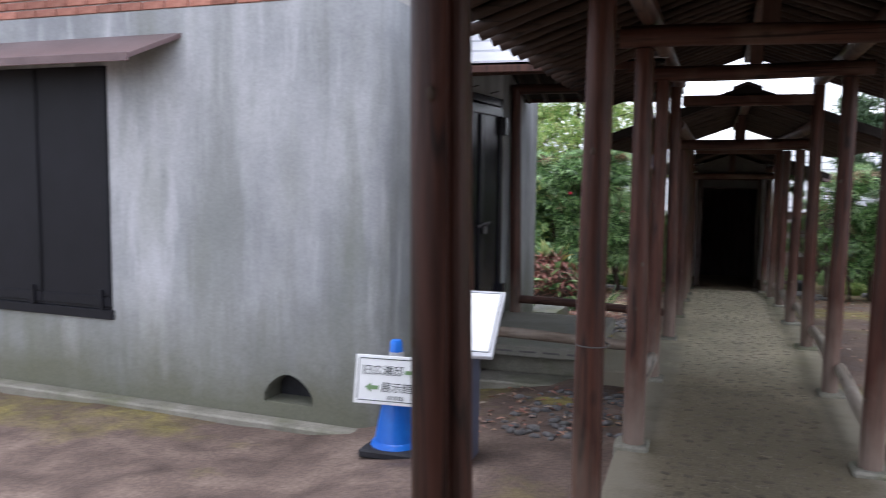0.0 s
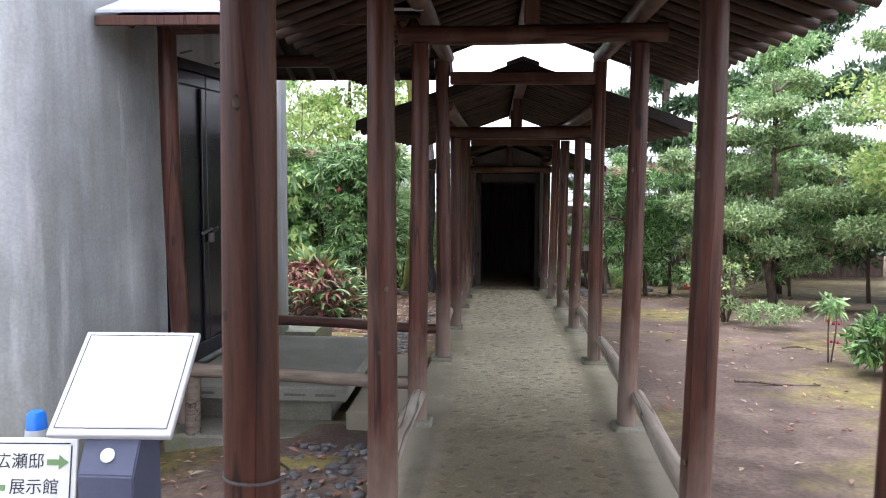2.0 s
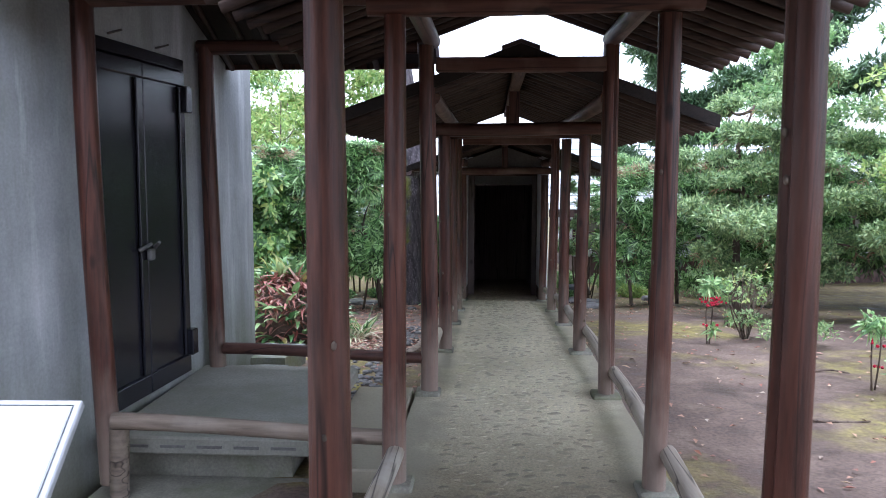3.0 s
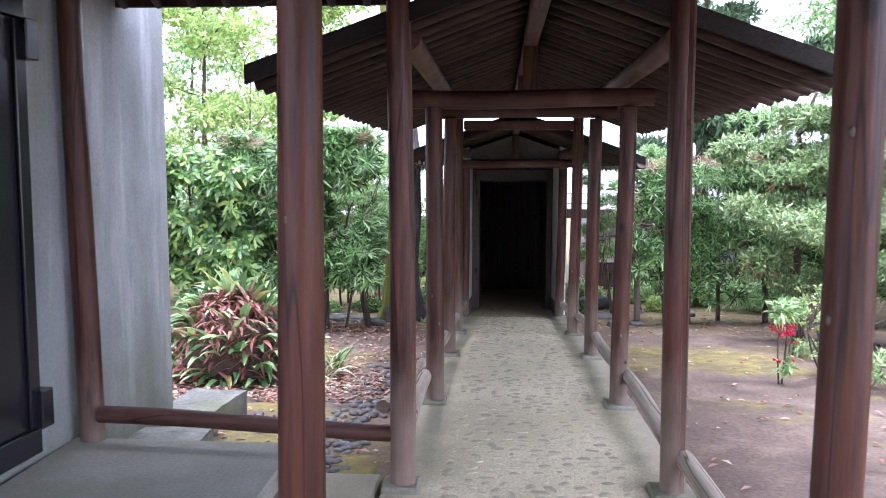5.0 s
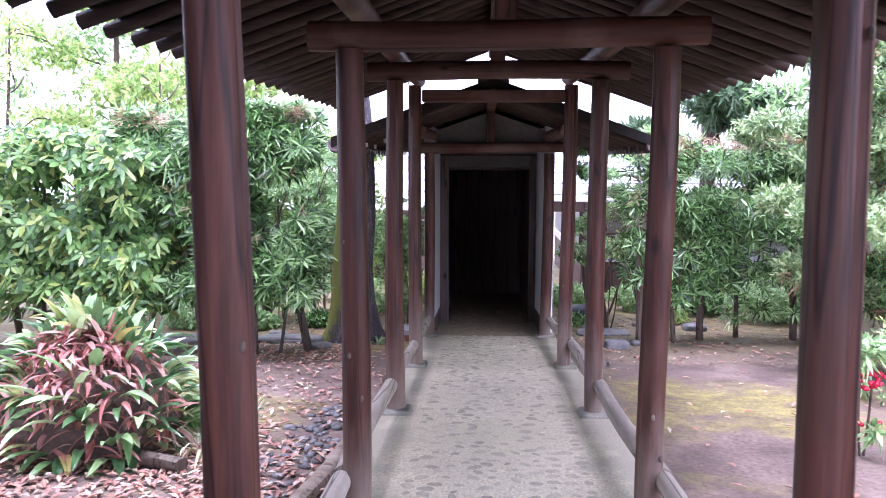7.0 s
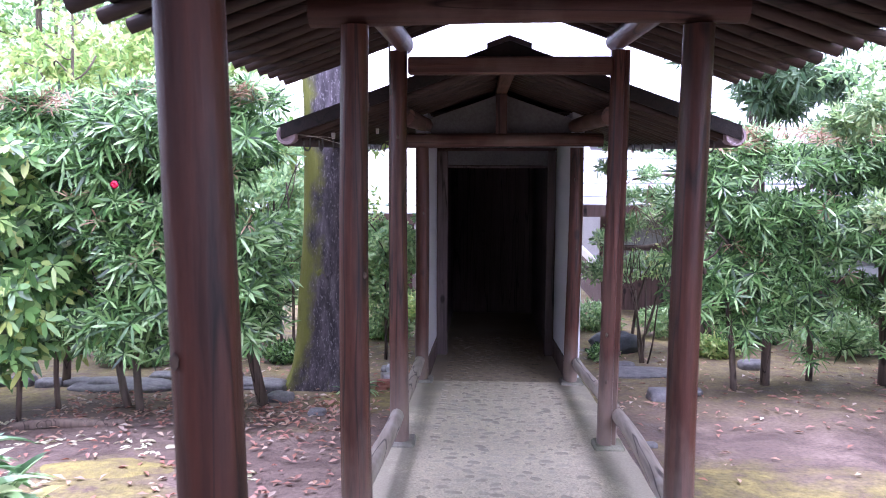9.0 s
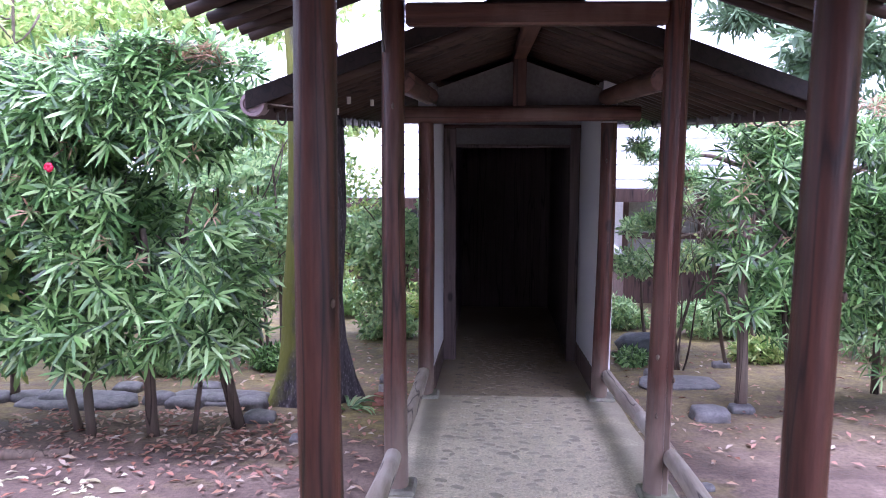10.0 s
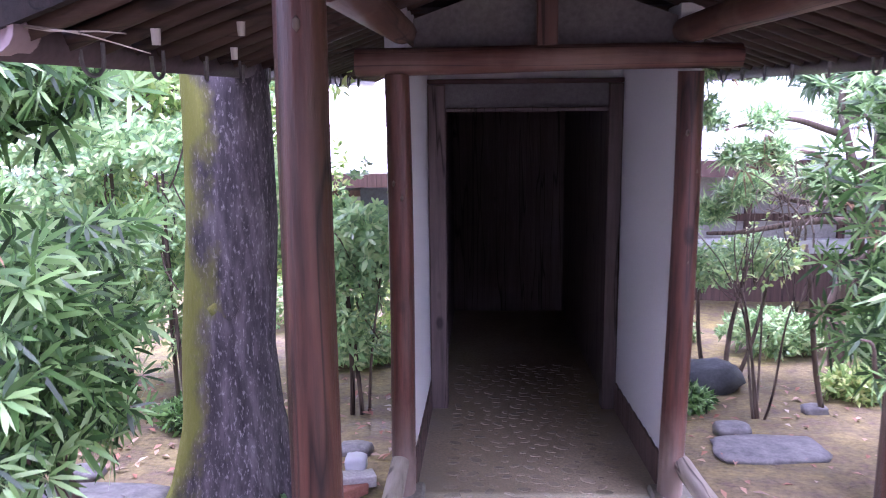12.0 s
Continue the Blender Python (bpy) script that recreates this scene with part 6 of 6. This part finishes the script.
def moss_patch(x, y, rx, ry, seed):
    bm = bmesh.new()
    rows, seg = 7, 26
    mid = bm.verts.new((x, y, ground_z(x, y) + 0.018))
    last = None
    for i in range(1, rows + 1):
        f = i / rows
        ring = []
        for k in range(seg):
            a = 2 * math.pi * k / seg
            q = f * (1 + 0.45 * noise.noise((math.cos(a) * 1.6 + seed, math.sin(a) * 1.6, seed * 2.0)))
            px, py = x + rx * q * math.cos(a), y + ry * q * math.sin(a)
            ring.append(bm.verts.new((px, py, ground_z(px, py) + 0.018 * (1 - f ** 3) - 0.006 * (i == rows) + 0.006 * noise.noise((px * 9, py * 9, 1.0)) * (1 - f))))
        for k in range(seg):
            n = (k + 1) % seg
            bm.faces.new((mid, ring[k], ring[n]) if last is None else (last[k], ring[k], ring[n], last[n]))
        last = ring
    tagged(part("moss_patch", bm, M["mosspatch"], smooth=True), "low yellow-green moss cushion on damp soil", "moss", "moss patches")


for k, (x, y, rx, ry) in enumerate(((-1.55, 7.45, 0.45, 0.3), (-0.98, 7.1, 0.16, 0.4), (-1.7, 8.5, 0.3, 0.2), (-1.3, 4.35, 0.25, 0.14), (-2.3, 11.4, 0.4, 0.2))):
    moss_patch(x, y, rx, ry, k * 3.7)

# gutter hooks and insulators under the last roof


def tube(bm, pts, r, seg=6):
    """A round wire through the points."""
    pts = [Vector(p) for p in pts]
    loops = []
    for i, p in enumerate(pts):
        ax = (pts[min(i + 1, len(pts) - 1)] - pts[max(i - 1, 0)]).normalized()
        side = ax.cross((1, 0, 0)).normalized()
        up = side.cross(ax)
        loops.append([bm.verts.new(p + (side * math.cos(a) + up * math.sin(a)) * r) for a in (2 * math.pi * k / seg for k in range(seg))])
    for a, b in zip(loops, loops[1:]):
        for k in range(seg):
            bm.faces.new((a[k], a[(k + 1) % seg], b[(k + 1) % seg], b[k]))
    bm.faces.new(loops[0]), bm.faces.new(loops[-1])


def hook_mesh():
    bm = bmesh.new()
    pts = [(0, 0, 0)] + [(0, -0.035 + 0.035 * math.cos(a), -0.05 - 0.035 * math.sin(a)) for a in np.linspace(0, math.pi, 7)] + [(0, -0.072, -0.02)]
    tube(bm, pts, 0.006)
    me = bpy.data.meshes.new("gutter_hook")
    bm.to_mesh(me)
    bm.free()
    me.materials.append(M["hook"])
    return me


hook = hook_mesh()
for s in (-1, 1):
    for k in range(12):
        ob = link("gutter_hook", hook, None, end_roof, "bent dark wire gutter hook" if not k else "")
        ob.location = (s * 1.26, 12.2 + 0.42 * k, 1.515)
        ob.rotation_euler = (0, 0, 0.5 * math.sin(7 * k + s))
for k, (x, y) in enumerate(((-1.1, 12.15), (-0.98, 12.5), (-1.12, 12.9), (-0.95, 13.2))):
    part("insulator", log((x, y, AP3 - RISE * abs(x) - 0.06), (x, y, AP3 - RISE * abs(x) - 0.1), 0.013, 0.011, 10, 2, 0, 0), M["ivory"], end_roof, "small porcelain insulator")
for k in range(2):
    part("straw", log((-1.26, 11.82, 1.53), (-1.02 + 0.05 * k, 11.78, 1.5 - 0.03 * k), 0.0025, 0.0015, 5, 4, 0, 0.006), M["rail"], end_roof, "stray straw stalk")
part("cable", log((-0.68, 11.66, 1.75), (-0.68, 11.64, 2.12), 0.006, 0.006, 6, 4, 0, 0.004), M["hook"], end_roof, "short black hanging cable")

# houses beyond the garden


def far_house(label, x0, x1, y0, y1, z_sill, z_wall, z_eave, z_ridge, bay):
    top = empty("neighbour_house", ((x0 + x1) / 2, (y0 + y1) / 2, -1.2), label, "house", "houses beyond the garden")
    part("wall", box(x0, x1, y0, y1, -1.4, z_sill - 0.16), M["fartimber"], top, "dark timber lower wall")
    part("wall", box(x0, x1, y0 + 0.03, y1, z_sill + 0.002, z_eave + 0.1), M["farwall"], top, "grey plaster upper wall")
    part("sill_band", box(x0 - 0.03, x1 + 0.03, y0 - 0.05, y1, z_sill - 0.155, z_sill, 0.01), M["farroof"], top, "white painted band")
    n = int((x1 - x0) / bay)
    for k in range(n + 1):
        x = x0 + (x1 - x0) * k / n
        part("timber_post", box(x - 0.035, x + 0.035, y0 - 0.02, y0 + 0.028, z_sill + 0.004, z_eave + 0.05), M["fartimber"], top)
    part("rail", box(x0, x1, y0 - 0.03, y0 - 0.0205, z_sill + 0.2, z_sill + 0.28), M["fartimber"], top)
    bm = bmesh.new()
    vs = []
    for x in (x0 - 0.6, x1 + 0.6):
        for y, z in ((y0 - 0.7, z_eave), ((y0 + y1) / 2, z_ridge), (y1 + 0.7, z_eave)):
            vs += [bm.verts.new((x, y, z)), bm.verts.new((x, y, z + 0.12))]
    for f in ((0, 6, 8, 2), (2, 8, 10, 4), (1, 3, 9, 7), (3, 5, 11, 9), (0, 1, 7, 6), (4, 10, 11, 5), (0, 2, 3, 1), (2, 4, 5, 3), (6, 7, 9, 8), (8, 9, 11, 10)):
        bm.faces.new([vs[i] for i in f])
    part("roof", bm, M["farroof"], top, "pale wet roof")
    for k in range(10):
        f = (k + 0.5) / 10
        y, z = y0 - 0.7 + ((y0 + y1) / 2 - y0 + 0.7) * f, z_eave + (z_ridge - z_eave) * f + 0.125
        part("roof_seam", box(x0 - 0.6, x1 + 0.6, y - 0.012, y + 0.012, z - 0.01, z + 0.012), M["farroof"], top)
    part("eave_shadow_board", box(x0 - 0.6, x1 + 0.6, y0 - 0.72, y0 - 0.702, z_eave - 0.06, z_eave + 0.1), M["fartimber"], top)


far_house("low house with pale wet roof and grey plaster wall", 1.6, 8.5, 19.0, 24.0, -0.2, 0.6, 0.6, 2.3, 0.9)
far_house("white-roofed house with dark timber lower wall", -8.0, -1.3, 20.5, 25.0, -0.1, 0.3, 0.35, 2.4, 1.1)
part_ob = tagged(part("slate_shutter", box(-1.75, -1.28, 20.2, 20.3, -0.1, 0.75, 0.01), M["farblue"]), "slate-blue shutter panel on neighbouring house", "shutter")

# ---- loose ground cover ----


def scatter_leaves(name, label, areas, mat, size, seed):
    rng = np.random.default_rng(seed)
    P = []
    for x0, x1, y0, y1, n in areas:
        P += [(x, y) for x, y in zip(rng.uniform(x0, x1, n), rng.uniform(y0, y1, n)) if abs(x) > 0.78 and not (x < -1.05 and 3.4 < y < 6.8 and x > -1.2 + (-1.2 if y > 4.7 else 9)) and not (x < -2.3 and 3.4 < y < 7.9)]
    n = len(P)
    base = np.array([(x, y, ground_z(x, y) + 0.012) for x, y in P])
    a = rng.uniform(0, 6.28, n)
    w = np.stack((np.cos(a), np.sin(a), rng.uniform(-0.05, 0.3, n)), 1)
    s = np.stack((-np.sin(a), np.cos(a), rng.uniform(-0.3, 0.3, n)), 1)
    me = leaf_mesh(name, base, unit(w), unit(s), size * rng.uniform(0.5, 1.4, n), size * 0.45, 0.3, 0.0)
    tagged(link(name, me, M[mat]), label, "leaves", kind="stuff")


scatter_leaves("fallen_leaves", "fallen brown and reddish leaves on soil", [(-2.4, -0.8, 3.4, 4.8, 170), (-4, -0.8, 7.2, 12.5, 700), (-3.2, -0.8, 12, 16, 600), (0.8, 5, 3, 14, 520), (0.8, 4, 12.5, 16, 400), (-3.0, -1.4, 8.6, 10.0, 1300), (-2, -0.85, 10, 13, 220), (-3.4, -1.2, 12.4, 13.4, 600), (-1.6, -0.9, 8.6, 9.6, 260)], "litter", 0.065, 201)


def cobbles():
    rng = random.Random(7)
    bm = bmesh.new()
    vs, fs = [], []
    ico = bmesh.new()
    bmesh.ops.create_icosphere(ico, subdivisions=1, radius=1.0)
    base = [v.co.copy() for v in ico.verts]
    faces = [[v.index for v in f.verts] for f in ico.faces]
    ico.free(), bm.free()
    spots = [(rng.gauss(-1.15, 0.22), rng.uniform(3.35, 4.65)) for _ in range(150)]
    spots += [(-1.12 + rng.gauss(0, 0.1) - 0.05 * math.sin(y), y) for y in (rng.uniform(6.9, 10.6) for _ in range(300))]
    spots += [(rng.uniform(-2.6, -1.4), rng.uniform(6.8, 8.4)) for _ in range(40)]
    for x, y in spots:
        r = rng.uniform(0.016, 0.045)
        a = rng.uniform(0, 6.28)
        o = len(vs)
        for c in base:
            q = c * (1 + 0.2 * noise.noise(c * 1.5 + Vector((x * 9, y * 9, 0))))
            u, v = q.x * r * 1.3, q.y * r * 0.9
            vs.append((x + u * math.cos(a) - v * math.sin(a), y + u * math.sin(a) + v * math.cos(a), ground_z(x, y) + r * 0.15 + q.z * r * 0.55))
        fs += [[o + i for i in f] for f in faces]
    me = bpy.data.meshes.new("cobbles")
    me.from_pydata(vs, [], fs)
    tagged(link("cobbles", me, M["gravel"], smooth=True), "blue-grey drainage cobbles beside the walkway", "cobbles", kind="stuff")


cobbles()


def inlaid_pebbles():
    """Flat pebbles set flush in the middle of the walkway floor."""
    rng = random.Random(17)
    shapes = []
    for k in range(8):
        bm = bmesh.new()
        n = 9
        ring = [(math.cos(2 * math.pi * i / n) * rng.uniform(0.8, 1.15), math.sin(2 * math.pi * i / n) * rng.uniform(0.75, 1.1)) for i in range(n)]
        lo = [bm.verts.new((x * 0.038, y * 0.024, -0.003)) for x, y in ring]
        hi = [bm.verts.new((x * 0.029, y * 0.018, 0.0045)) for x, y in ring]
        bm.faces.new(hi)
        for i in range(n):
            bm.faces.new((lo[i], lo[(i + 1) % n], hi[(i + 1) % n], hi[i]))
        me = bpy.data.meshes.new("pebble")
        bm.to_mesh(me)
        bm.free()
        me.materials.append(M["pebble"])
        shapes.append(me)
    spots, grid = [], {}
    for _ in range(13000):
        y = -1.6 + 17.8 * rng.random() ** 0.8
        x = max(-0.43, min(0.43, rng.gauss(0, 0.24)))
        key = (int(x / 0.075 + 99), int(y / 0.06))
        if all((x - p) ** 2 + ((y - q) * 1.25) ** 2 > 0.0062 for i in (-1, 0, 1) for j in (-1, 0, 1) for p, q in grid.get((key[0] + i, key[1] + j), ())):
            grid.setdefault(key, []).append((x, y))
            spots.append((x, y))
    single = [p for p in spots if 4.5 < p[1] < 8.0][:300]
    chosen = set(single)
    for x, y in single:
        ob = link("pebble", rng.choice(shapes), None, walkway_floor)
        s = rng.uniform(0.5, 1.35)
        ob.matrix_basis = Matrix.Translation((x, y, floor_z(y) + 0.004 * noise.noise((x * 3, y * 3, 0)))) @ Matrix.Rotation(rng.gauss(0, 0.5), 4, "Z") @ Matrix.Diagonal((s, s, 1, 1))
    vs, fs = [], []
    for x, y in spots:
        if (x, y) in chosen:
            continue
        me, s, a, o = rng.choice(shapes), rng.uniform(0.5, 1.35), rng.gauss(0, 0.5), len(vs)
        z = floor_z(y) + 0.004 * noise.noise((x * 3, y * 3, 0))
        for v in me.vertices:
            p, q = v.co.x * s, v.co.y * s
            vs.append((x + p * math.cos(a) - q * math.sin(a), y + p * math.sin(a) + q * math.cos(a), z + v.co.z))
        fs += [[o + i for i in f.vertices] for f in me.polygons]
    me = bpy.data.meshes.new("pebbles")
    me.from_pydata(vs, [], fs)
    tagged(link("pebbles", me, M["pebbles"], walkway_floor), "small pebbles inlaid in concrete", kind="stuff")


inlaid_pebbles()
